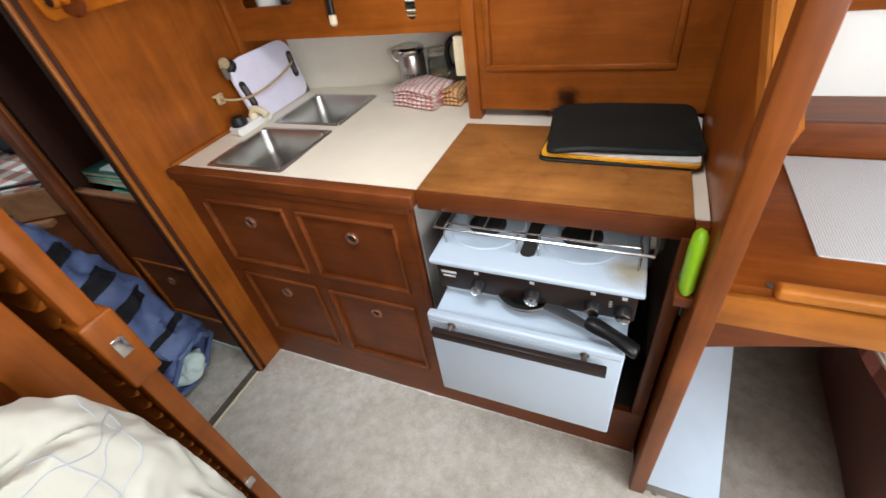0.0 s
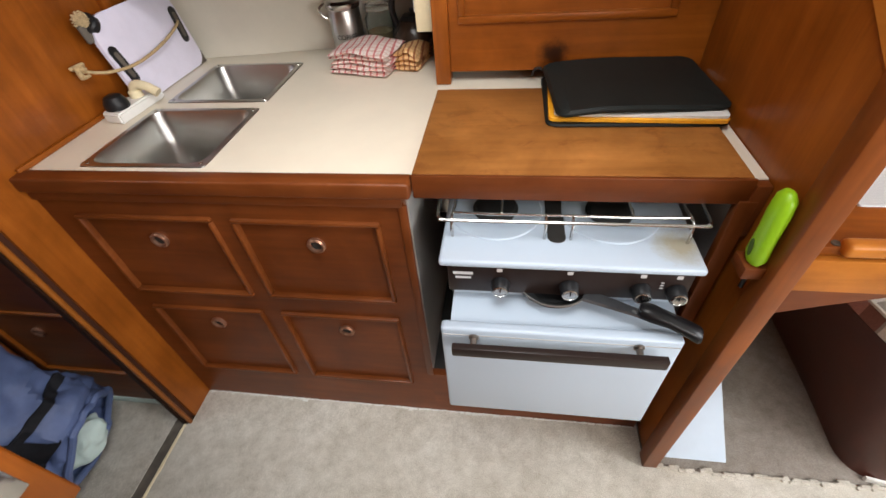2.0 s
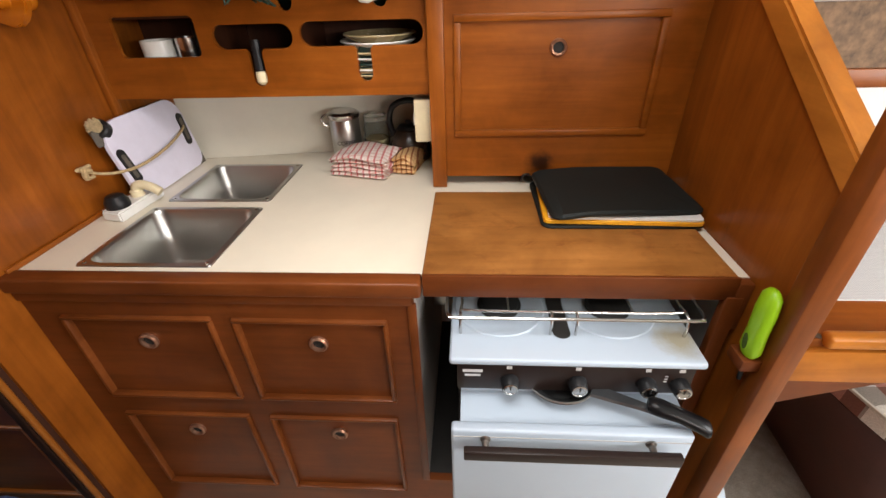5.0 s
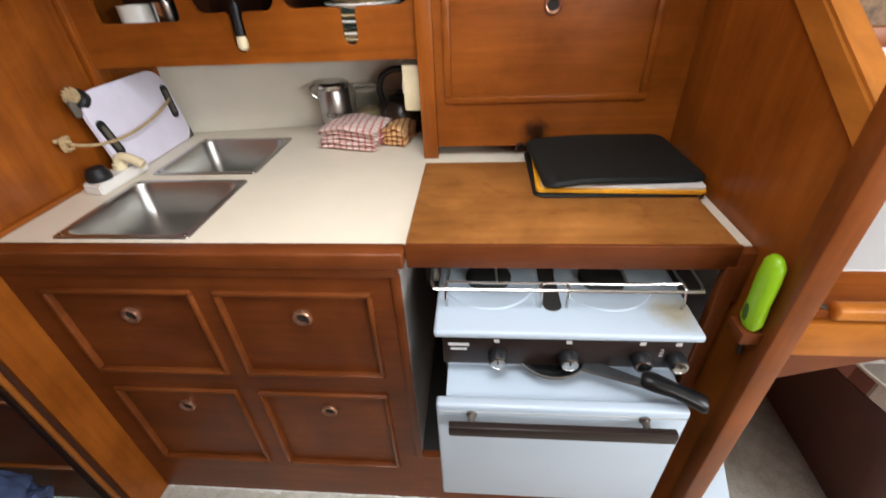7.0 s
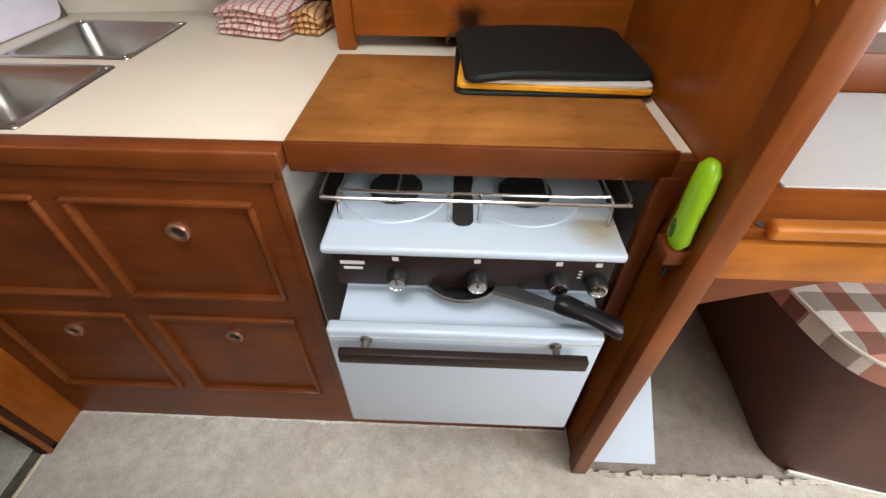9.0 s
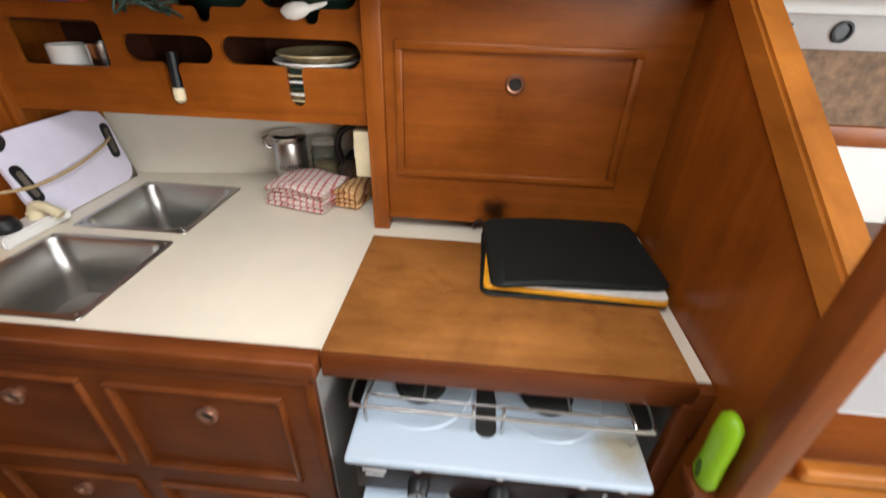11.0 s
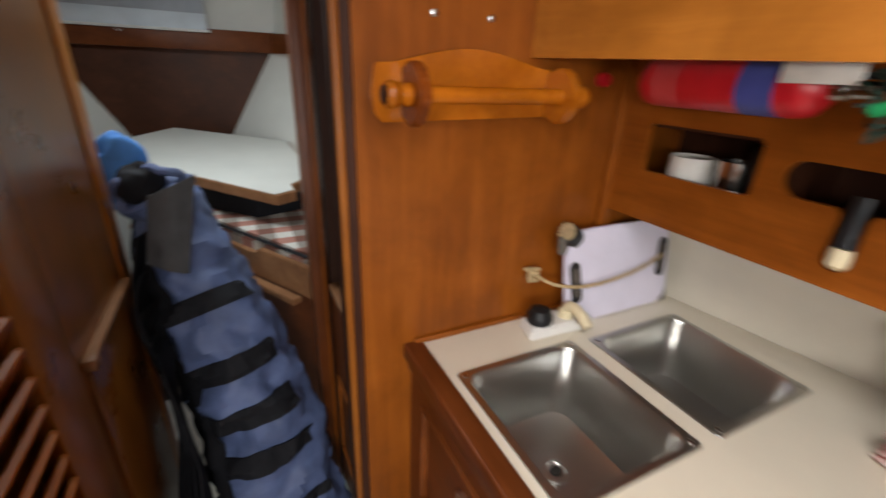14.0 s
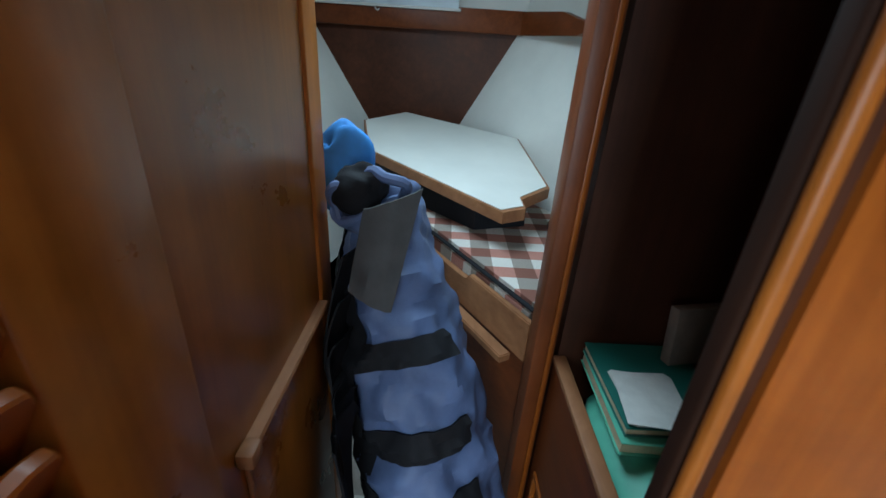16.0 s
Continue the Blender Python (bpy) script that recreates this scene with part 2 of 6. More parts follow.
def carpet(name, a, b, c):
    mat, nt, bs = node_material(name)
    mp = coords(nt, (1, 1, 1))
    big = noise_node(nt, mp, 3.5, 5.0, 0.65)
    med = noise_node(nt, mp, 22.0, 5.0, 0.7)
    fine = noise_node(nt, mp, 300.0, 3.0, 0.75)
    r = ramp(nt, [(0.32, a), (0.5, b), (0.68, c)])
    nt.links.new(big.outputs["Fac"], r.inputs["Fac"])
    r2 = ramp(nt, [(0.3, (0.68, 0.65, 0.60)), (0.62, (1.05, 1.05, 1.05))])
    nt.links.new(med.outputs["Fac"], r2.inputs["Fac"])
    r3 = ramp(nt, [(0.32, (0.62, 0.61, 0.6)), (0.62, (1.15, 1.15, 1.15))])
    nt.links.new(fine.outputs["Fac"], r3.inputs["Fac"])
    col = mix(nt, 'MULTIPLY', 0.7, r.outputs["Color"], r2.outputs["Color"])
    col = mix(nt, 'MULTIPLY', 0.6, col, r3.outputs["Color"])
    nt.links.new(col, bs.inputs["Base Color"])
    bs.inputs["Roughness"].default_value = 0.95
    bs.inputs["Specular IOR Level"].default_value = 0.15
    bump(nt, bs, fine.outputs["Fac"], 0.7, 0.004)
    return mat


carpet_pale = carpet("oatmeal_carpet", (0.53, 0.495, 0.425), (0.60, 0.565, 0.49), (0.65, 0.62, 0.55))
carpet_brown = carpet("brown_grey_carpet", (0.24, 0.21, 0.18), (0.30, 0.265, 0.23), (0.36, 0.32, 0.28))


def checks(name, cell, base, band_a, band_b, axes=(0, 1), weave=500.0, thin=0.5):
    """Woven check: two crossing sets of bands."""
    mat, nt, bs = node_material(name)
    mp = coords(nt, (1, 1, 1))
    sep = nt.nodes.new("ShaderNodeSeparateXYZ")
    nt.links.new(mp.outputs[0], sep.inputs[0])
    col = base
    for ax, tint in zip(axes, (band_a, band_b)):
        m1 = nt.nodes.new("ShaderNodeMath")
        m1.operation = 'MULTIPLY'
        m1.inputs[1].default_value = 1.0 / cell
        nt.links.new(sep.outputs[ax], m1.inputs[0])
        m2 = nt.nodes.new("ShaderNodeMath")
        m2.operation = 'FRACT'
        nt.links.new(m1.outputs[0], m2.inputs[0])
        m3 = nt.nodes.new("ShaderNodeMath")
        m3.operation = 'GREATER_THAN'
        m3.inputs[1].default_value = thin
        nt.links.new(m2.outputs[0], m3.inputs[0])
        m4 = nt.nodes.new("ShaderNodeMath")
        m4.operation = 'MULTIPLY'
        m4.inputs[1].default_value = 0.8
        nt.links.new(m3.outputs[0], m4.inputs[0])
        col = mix(nt, 'MULTIPLY', m4.outputs[0], col, tint)
    fine = noise_node(nt, mp, weave, 2.0, 0.6)
    r3 = ramp(nt, [(0.32, (0.6, 0.6, 0.6)), (0.64, (1.1, 1.1, 1.1))])
    nt.links.new(fine.outputs["Fac"], r3.inputs["Fac"])
    col = mix(nt, 'MULTIPLY', 0.8, col, r3.outputs["Color"])
    nt.links.new(col, bs.inputs["Base Color"])
    bs.inputs["Roughness"].default_value = 0.9
    bs.inputs["Specular IOR Level"].default_value = 0.2
    bump(nt, bs, fine.outputs["Fac"], 0.5, 0.002)
    return mat


plaid = checks("plaid_upholstery", 0.11, (0.74, 0.70, 0.64), (0.58, 0.17, 0.11), (0.34, 0.30, 0.27))
towel_red = checks("red_check_towel", 0.019, (0.82, 0.70, 0.64), (0.72, 0.16, 0.18), (0.86, 0.62, 0.56), thin=0.72)
towel_tan = checks("tan_check_towel", 0.015, (0.78, 0.50, 0.24), (0.35, 0.12, 0.08), (0.85, 0.7, 0.5), thin=0.68)


def mesh_mat():
    """Open white anti-slip netting, as relief."""
    mat, nt, bs = node_material("white_antislip_mat")
    mp = coords(nt, (1, 1, 1), (0, 0, radians(45)))
    ch = nt.nodes.new("ShaderNodeTexChecker")
    ch.inputs["Scale"].default_value = 290.0
    ch.inputs["Color1"].default_value = (0.68, 0.71, 0.72, 1)
    ch.inputs["Color2"].default_value = (0.46, 0.50, 0.52, 1)
    nt.links.new(mp.outputs[0], ch.inputs["Vector"])
    nt.links.new(ch.outputs["Color"], bs.inputs["Base Color"])
    bs.inputs["Roughness"].default_value = 0.7
    bump(nt, bs, ch.outputs["Fac"], 0.5, 0.002)
    return mat


netting = mesh_mat()


def glass_material():
    mat, nt, bs = node_material("clear_glass")
    bs.inputs["Base Color"].default_value = (0.93, 0.96, 0.94, 1)
    bs.inputs["Transmission Weight"].default_value = 1.0
    bs.inputs["Roughness"].default_value = 0.03
    bs.inputs["IOR"].default_value = 1.3
    return mat


glass = glass_material()


# ---- building blocks ----
def box(bm, lo, hi, bevel=0.0, seg=2):
    lo, hi = Vector(lo), Vector(hi)
    r = bmesh.ops.create_cube(bm, size=1.0, matrix=Matrix.LocRotScale((lo + hi) / 2, None, hi - lo))
    vs = r["verts"]
    if bevel:
        es = list({e for v in vs for e in v.link_edges})
        bmesh.ops.bevel(bm, geom=es, offset=bevel, segments=seg, affect='EDGES', profile=0.5)
    return vs


def turned(bm, verts, m):
    bmesh.ops.transform(bm, matrix=m, verts=verts)


def rod(bm, p0, p1, r0, r1=None, seg=16, caps=True):
    p0, p1 = Vector(p0), Vector(p1)
    d = p1 - p0
    m = Matrix.Translation((p0 + p1) / 2) @ d.to_track_quat('Z', 'Y').to_matrix().to_4x4()
    return bmesh.ops.create_cone(bm, cap_ends=caps, segments=seg, radius1=r0, radius2=r0 if r1 is None else r1, depth=d.length, matrix=m)["verts"]


def loft(bm, loops, cap0=True, cap1=True, closed=True):
    rings = [[bm.verts.new(p) for p in lp] for lp in loops]
    n = len(rings[0])
    for a, b in zip(rings, rings[1:]):
        for i in range(n if closed else n - 1):
            j = (i + 1) % n
            bm.faces.new((a[i], a[j], b[j], b[i]))
    if cap0:
        bm.faces.new(rings[0][::-1])
    if cap1:
        bm.faces.new(rings[-1])
    return rings


def spin(bm, profile, centre, axis=(0, 0, 1), seg=24):
    """A turned shape: profile of (radius, height) along an axis."""
    q = Vector(axis).to_track_quat('Z', 'Y')
    loops = [[Vector(centre) + q @ Vector((r * math.cos(k), r * math.sin(k), h)) for k in (2 * math.pi * i / seg for i in range(seg))] for r, h in profile]
    return loft(bm, loops)


def round_rect(cx, cy, w, h, r, z, n=5):
    pts = []
    for sx, sy, a0 in ((1, 1, 0), (-1, 1, 90), (-1, -1, 180), (1, -1, 270)):
        for i in range(n + 1):
            a = radians(a0 + 90 * i / n)
            pts.append(Vector((cx + sx * (w / 2 - r) + r * math.cos(a), cy + sy * (h / 2 - r) + r * math.sin(a), z)))
    return pts


def tube(bm, pts, r, seg=8, smooth=3):
    """A bent rod through points."""
    p = [Vector(v) for v in pts]
    fine = []
    for i in range(len(p) - 1):
        a, b = p[max(i - 1, 0)], p[min(i + 2, len(p) - 1)]
        for k in range(smooth):
            t = k / smooth
            t2, t3 = t * t, t * t * t
            fine.append(0.5 * ((2 * p[i]) + (-a + p[i + 1]) * t + (2 * a - 5 * p[i] + 4 * p[i + 1] - b) * t2 + (-a + 3 * p[i] - 3 * p[i + 1] + b) * t3))
    fine.append(p[-1])
    loops, up = [], None
    for i, v in enumerate(fine):
        d = (fine[min(i + 1, len(fine) - 1)] - fine[max(i - 1, 0)]).normalized()
        if up is None:
            up = d.orthogonal().normalized()
        up = (up - d * up.dot(d)).normalized()
        side = d.cross(up)
        loops.append([v + r * (math.cos(k) * up + math.sin(k) * side) for k in (2 * math.pi * j / seg for j in range(seg))])
    loft(bm, loops)


def plate(bm, outer, holes, place, thick):
    """A flat board with openings. outer and holes: loops of (u, v); place(u, v, w) gives the point, w from 0 to thick."""
    made = []
    for w in (0.0, thick):
        edges, rings = [], []
        for lp in (outer, *holes):
            vs = [bm.verts.new(place(u, v, w)) for u, v in lp]
            rings.append(vs)
            edges += [bm.edges.new((vs[i], vs[(i + 1) % len(vs)])) for i in range(len(vs))]
        bmesh.ops.triangle_fill(bm, use_beauty=True, use_dissolve=False, edges=edges)
        made.append(rings)
    for a, b in zip(*made):
        for i in range(len(a)):
            j = (i + 1) % len(a)
            bm.faces.new((a[i], a[j], b[j], b[i]))
    bmesh.ops.recalc_face_normals(bm, faces=bm.faces)


def solid(bm, pts, d):
    """A prism: a polygon moved along d."""
    loft(bm, [[Vector(p) for p in pts], [Vector(p) + Vector(d) for p in pts]])


def finish(name, bm, material, smooth=True):
    bmesh.ops.recalc_face_normals(bm, faces=bm.faces)
    me = bpy.data.meshes.new(name)
    bm.to_mesh(me)
    bm.free()
    me.materials.append(material)
    if smooth:
        me.shade_smooth()
        me.set_sharp_from_angle(angle=radians(35))
    return me


def part(name, bm, material, parent, label=""):
    """Links bm, built in the world's own coordinates, as one mesh under parent."""
    origin = Vector((0, 0, 0))
    p = parent
    while p is not None:
        origin += p.location
        p = p.parent
    bmesh.ops.translate(bm, verts=bm.verts, vec=-origin)
    ob = new(name, finish(name, bm, material))
    ob.parent = parent
    return tagged(ob, label)


def thing(name, base, label, category, group=""):
    ob = new(name)
    ob.location = base
    ob.empty_display_size = 0.05
    return tagged(ob, label, category, group)


def solo(name, bm, material, label="", category="", group="", kind=""):
    return tagged(new(name, finish(name, bm, material)), label, category, group, kind)


def structure(name, bm, material, label="", category=""):
    return solo(name, bm, material, label, category, kind="structure")


def boxed(*args, **kw):
    bm = bmesh.new()
    box(bm, *args, **kw)
    return bm


# ---- plan of the place ----
LEFT, RIGHT = -0.04, 1.405      # faces of the two bulkheads beside the galley
TOP = 0.90                      # worktop
FRONT = -0.036                  # drawer fronts
BACK = 0.66                     # lining behind the worktop
CEIL = 1.90

# floors
structure("floor", boxed((-0.06, -2.0, -0.05), (3.0, -0.15, 0.0)), carpet_pale, "worn oatmeal carpet laid over the cabin sole", "floor")
structure("floor_galley_toe", boxed((-0.04, -0.15, -0.05), (1.40, 0.70, -0.001)), carpet_pale, "worn oatmeal carpet up to the cabinets", "floor")
structure("floor_forward", boxed((-0.75, -0.75, -0.05), (-0.10, -0.06, -0.002)), carpet_pale, "pale carpet in the forward passage", "floor")
structure("floor_chart", boxed((1.405, -0.15, -0.05), (3.0, 0.70, -0.004)), carpet_brown, "brown-grey carpet under the chart table", "floor")
structure("threshold", boxed((-0.10, -0.75, -0.05), (-0.06, -0.06, -0.004)), black_rubber, "grey-brown rubber strip in the floor joint", "trim")
bm = bmesh.new()
for k in range(60):
    a = -0.75 + 0.01 * k
    w = 0.004 + 0.006 * abs(noise.noise(Vector((a * 18, 0, 3))))
    box(bm, (-0.058 - 0.004, a, -0.01), (-0.058 + w, a + 0.0102, 0.003 + 0.002 * abs(noise.noise(Vector((a * 40, 2, 0))))), 0.001, 1)
structure("threshold_edge", bm, cream_plastic, "pale worn edge of the floor joint", "trim")
# frayed cut edge of the carpet
bm = bmesh.new()
random.seed(5)
x = 1.43
while x < 2.9:
    w = random.uniform(0.008, 0.03)
    yy = -0.155 + random.uniform(-0.006, 0.004)
    v = box(bm, (x, yy, -0.006), (x + w, yy + random.uniform(0.006, 0.016), random.uniform(0.003, 0.007)), 0.0015, 1)
    x += w * 0.8
tagged(structure("carpet_fringe", bm, carpet_pale, "frayed cut edge of the oatmeal carpet", "trim"), kind="stuff")

bm = bmesh.new()
x = -0.03
while x < 1.385:
    w = random.uniform(0.006, 0.022)
    t = random.uniform(0.003, 0.009) * (0.5 + abs(noise.noise(Vector((x * 5, 0, 0)))) * 1.6)
    box(bm, (x, -0.0365 - t, -0.0005), (x + w, -0.0362, random.uniform(0.002, 0.005)), 0.0008, 1)
    x += w * random.uniform(0.7, 1.25)
tagged(structure("carpet_selvedge", bm, white_panel, "whitish frayed carpet edge along the cabinet toe", "trim"), kind="stuff")

# bulkhead between galley and forward cabin
bm = bmesh.new()
box(bm, (-0.075, -0.130, 0.0), (LEFT, 0.75, CEIL))
structure("wall_forward", bm, teak_z, "varnished teak plywood bulkhead", "wall")
# rebate whose inner shade is put into a dark wood
bm = bmesh.new()
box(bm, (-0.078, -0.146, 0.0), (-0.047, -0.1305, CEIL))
structure("trim_forward_groove", bm, shaded_z, "rebate beside the bulkhead's edge, shade painted dark", "trim")
# end face turned from the light, its shade painted near-black
bm = bmesh.new()
box(bm, (-0.068, -0.1625, 0.0), (-0.0475, -0.1462, CEIL), 0.004, 3)
structure("trim_forward_end", bm, wood("end_shade_z", 'z', (0.018, 0.007, 0.004), (0.026, 0.010, 0.005), (0.034, 0.013, 0.006), rough=0.75, spec=0.15), "bulkhead end with its shade painted near-black", "trim")
bm = bmesh.new()
box(bm, (-0.047, -0.160, 0.0), (-0.0355, -0.1465, CEIL), 0.005, 3)
structure("trim_forward", bm, wood("post_teak_z", 'z', (0.25, 0.080, 0.010), (0.31, 0.104, 0.015), (0.36, 0.128, 0.021)), "rounded teak edge of the bulkhead", "trim")
bm = bmesh.new()
box(bm, (LEFT, 0.395, 0.93), (LEFT + 0.018, 0.42, 1.44), 0.004)
structure("trim_rack", bm, teak_z, "teak corner batten beside the plate rack", "trim")
bm = bmesh.new()
box(bm, (LEFT, -0.03, TOP), (LEFT + 0.008, 0.62, TOP + 0.012), 0.002)
structure("trim_worktop", bm, teak_y, "thin teak fillet along the worktop", "trim")

# partition between galley and chart table, with a sloping top
bm = bmesh.new()
prof = [(-0.11, 0.0), (0.79, 0.0), (0.79, 1.435), (0.40, 1.435), (-0.11, 1.11)]
solid(bm, [(RIGHT, y, z) for y, z in prof], (0.022, 0, 0))
structure("wall_partition", bm, teak_z, "varnished teak partition with a sloping top edge", "wall")
bm = bmesh.new()
d = Vector((0, 0.51, 0.33)).normalized()
up = Vector((0, -d.z, d.y))
a0, a1 = Vector((RIGHT - 0.006, -0.115, 1.101)), Vector((RIGHT - 0.006, 0.355, 1.411))
h = 0.046
loop = lambda p: [p, p + Vector((0.045, 0, 0)), p + Vector((0.045, 0, 0)) + up * h, p + up * h]
loft(bm, [loop(a0), loop(a1)])
bmesh.ops.bevel(bm, geom=list(bm.edges), offset=0.005, segments=2, affect='EDGES')
structure("trim_partition", bm, pale_lit_y, "thick pale teak capping on the sloping partition edge", "trim")
bm = bmesh.new()
box(bm, (1.392, -0.153, 0.0), (1.432, -0.112, CEIL), 0.004)
structure("post", bm, wood("post_brown_z", 'z', (0.155, 0.043, 0.007), (0.21, 0.060, 0.010), (0.255, 0.076, 0.014)), "square varnished teak post at the galley's end", "post")

bm = bmesh.new()
box(bm, (LEFT + 0.0005, 0.600, TOP + 0.001), (LEFT + 0.022, 0.6245, 1.139), 0.003)
structure("trim_corner", bm, teak_z, "teak corner batten behind the worktop", "trim")

# linings, deck head and outer walls
bm = bmesh.new()
solid(bm, [(-0.04, 0.625, 0.0), (0.80, 0.745, 0.0), (RIGHT, 0.80, 0.0), (RIGHT, 0.84, 0.0), (-0.04, 0.84, 0.0)], (0, 0, 1.50))
structure("wall_hull", bm, lining_cream, "off-white laminate lining behind the worktop", "wall")
structure("wall_hull_chart", boxed((RIGHT + 0.022, 0.60, 0.0), (3.0, 0.64, 1.50)), white_panel, "white hull lining behind the chart table", "wall")
bm = bmesh.new()
solid(bm, [(LEFT, 0.21, 1.436), (3.0, 0.57, 1.436), (3.0, 0.85, 1.436), (LEFT, 0.85, 1.436)], (0, 0, 0.03))
structure("deck_side", bm, white_panel, "white underside of the side deck", "ceiling")
# the beam's lit look comes from its lighter wood colour
bm = bmesh.new()
BEAM = [(LEFT, 0.180, 1.426), (0.6, 0.258, 1.418), (1.0, 0.308, 1.412), (1.4, 0.358, 1.406), (3.0, 0.54, 1.38)]
solid(bm, BEAM + [(3.0, 0.54, CEIL), (LEFT, 0.180, CEIL)], (0, 0.026, 0))
structure("beam", bm, pale_lit_x, "varnished teak coaming board below the deckhead, lit orange in its colour", "beam")
bm = bmesh.new()
solid(bm, [(0.62, 0.264, 1.4175), (1.0, 0.311, 1.4118), (1.36, 0.356, 1.4062), (1.36, 0.356, 1.4045), (1.0, 0.311, 1.4090), (0.62, 0.264, 1.4160)], (0, 0.018, 0))
structure("trim_beam", bm, white_panel, "thin white batten under the coaming board", "trim")
# deckhead out of view, with a gap left for the hatch lamp
structure("ceiling_1", boxed((-0.5, -2.05, CEIL), (0.57, 0.85, CEIL + 0.04)), white_panel, "white deckhead lining", "ceiling")
structure("ceiling_2", boxed((1.23, -2.05, CEIL), (3.05, 0.85, CEIL + 0.04)), white_panel, "white deckhead lining", "ceiling")
structure("ceiling_3", boxed((0.57, -0.10, CEIL), (1.23, 0.85, CEIL + 0.04)), white_panel, "white deckhead lining", "ceiling")
structure("ceiling_4", boxed((0.57, -2.05, CEIL), (1.23, -0.74, CEIL + 0.04)), white_panel, "white deckhead lining", "ceiling")
bm = bmesh.new()
rect = lambda x0, z0, x1, z1: [(x0, z0), (x1, z0), (x1, z1), (x0, z1)]
# window openings added for the portlight lamps, out of view
plate(bm, rect(-0.06, 0.0, 3.05, CEIL), [rect(wx - 0.33, 1.41, wx + 0.33, 1.69) for wx in (1.85, 2.60)], lambda u, v, w: Vector((u, -2.05 + w, v)), 0.05)
structure("wall_saloon_side", bm, teak_x, "teak cabin side", "wall")
structure("wall_aft_1", boxed((3.0, -2.0, 0.0), (3.05, -1.16, CEIL)), teak_z, "teak aft bulkhead", "wall")
structure("wall_aft_2", boxed((3.0, -0.34, 0.0), (3.05, 0.70, CEIL)), teak_z, "teak aft bulkhead", "wall")
structure("wall_aft_3", boxed((3.0, -1.16, 0.0), (3.05, -0.34, 0.70)), teak_z, "teak aft bulkhead below the companionway", "wall")

# ---- galley cabinet ----
cab = thing("drawer_cabinet", (0.37, 0.3, 0), "dark mahogany galley cabinet with four moulded drawers", "cabinet")


def slab_with_opening(bm, outer, holes, y, thick):
    rect = lambda x0, z0, x1, z1: [(x0, z0), (x1, z0), (x1, z1), (x0, z1)]
    plate(bm, rect(*outer), [rect(*h) for h in holes], lambda u, v, w: Vector((u, y + w, v)), thick)


DRAWERS = [(0.029, 0.550, 0.356, 0.805), (0.400, 0.551, 0.724, 0.803), (0.030, 0.172, 0.350, 0.490), (0.402, 0.170, 0.720, 0.488)]
RINGS = [(0.191, 0.729), (0.569, 0.729), (0.191, 0.415), (0.565, 0.415)]
bm = bmesh.new()
slab_with_opening(bm, (LEFT + 0.001, 0.0, 0.778, 0.868), DRAWERS, FRONT, 0.02)
part("face_frame", bm, mahogany_x, cab)
part("body_side", boxed((0.760, FRONT + 0.022, 0.0), (0.778, 0.62, 0.868)), mahogany_z, cab)
bm = bmesh.new()
box(bm, (0.768, FRONT - 0.006, 0.23), (0.786, FRONT - 0.001, 0.850), 0.002)
part("edge_strip", bm, mahogany_z, cab, "worn edge strip")
for (x0, z0, x1, z1), (rx, rz) in zip(DRAWERS, RINGS):
    dr = part("drawer", boxed((x0 + 0.003, FRONT + 0.006, z0 + 0.003), (x1 - 0.003, FRONT + 0.024, z1 - 0.003)), mahogany_x, cab)
    bm = bmesh.new()
    for (ax, az, bx, bz) in ((x0, z0, x1, z0 + 0.010), (x0, z1 - 0.010, x1, z1), (x0, z0 + 0.010, x0 + 0.010, z1 - 0.010), (x1 - 0.010, z0 + 0.010, x1, z1 - 0.010)):
        box(bm, (ax, FRONT - 0.009, az), (bx, FRONT + 0.012, bz), 0.004, 2)
    part("moulding", bm, moulding_x, dr, "raised narrow moulding")
    bm = bmesh.new()
    spin(bm, [(0.0205, 0.0), (0.0205, 0.006), (0.0175, 0.009), (0.0135, 0.008), (0.0125, 0.0)], (rx, FRONT + 0.006, rz), (0, -1, 0))
    # solid dark disc painted for the shade in the finger hole
    part("finger_ring", bm, copper, dr, "round bronze finger-pull ring")
    bm = bmesh.new()
    spin(bm, [(0.0127, 0.0), (0.0127, 0.0012)], (rx, FRONT + 0.0055, rz), (0, -1, 0))
    part("finger_hole", bm, void_shade, dr)

# stove recess below the worktop
bm = bmesh.new()
box(bm, (0.778, FRONT, 0.0), (1.392, FRONT + 0.02, 0.225))
structure("galley_plinth", bm, mahogany_x, "dark mahogany plinth board under the cooker", "plinth")
# recess floor is near-black: the shade under the worktop is its colour
structure("cooker_recess_floor", boxed((0.778, FRONT + 0.02, 0.205), (1.400, 0.62, 0.225)), void_shade, "cooker recess floor with its shade painted near-black", "recess")
structure("cooker_recess_back", boxed((0.778, 0.60, 0.225), (1.400, 0.62, 0.868)), white_panel, "pale lining at the back of the cooker recess", "recess")
bm = bmesh.new()
box(bm, (1.362, FRONT, 0.225), (1.392, FRONT + 0.02, 0.868), 0.002)
structure("cooker_recess_stile", bm, mahogany_z, "dark mahogany stile beside the cooker", "trim")
# white side linings coloured grey, with the recess shade put in
structure("cooker_recess_side", boxed((0.7785, FRONT + 0.02, 0.225), (0.7825, 0.60, 0.868)), grey_panel, "white lining on the cooker recess side, shaded grey in its colour", "recess")

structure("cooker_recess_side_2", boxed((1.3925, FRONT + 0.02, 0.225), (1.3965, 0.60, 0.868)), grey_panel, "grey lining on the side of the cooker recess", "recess")

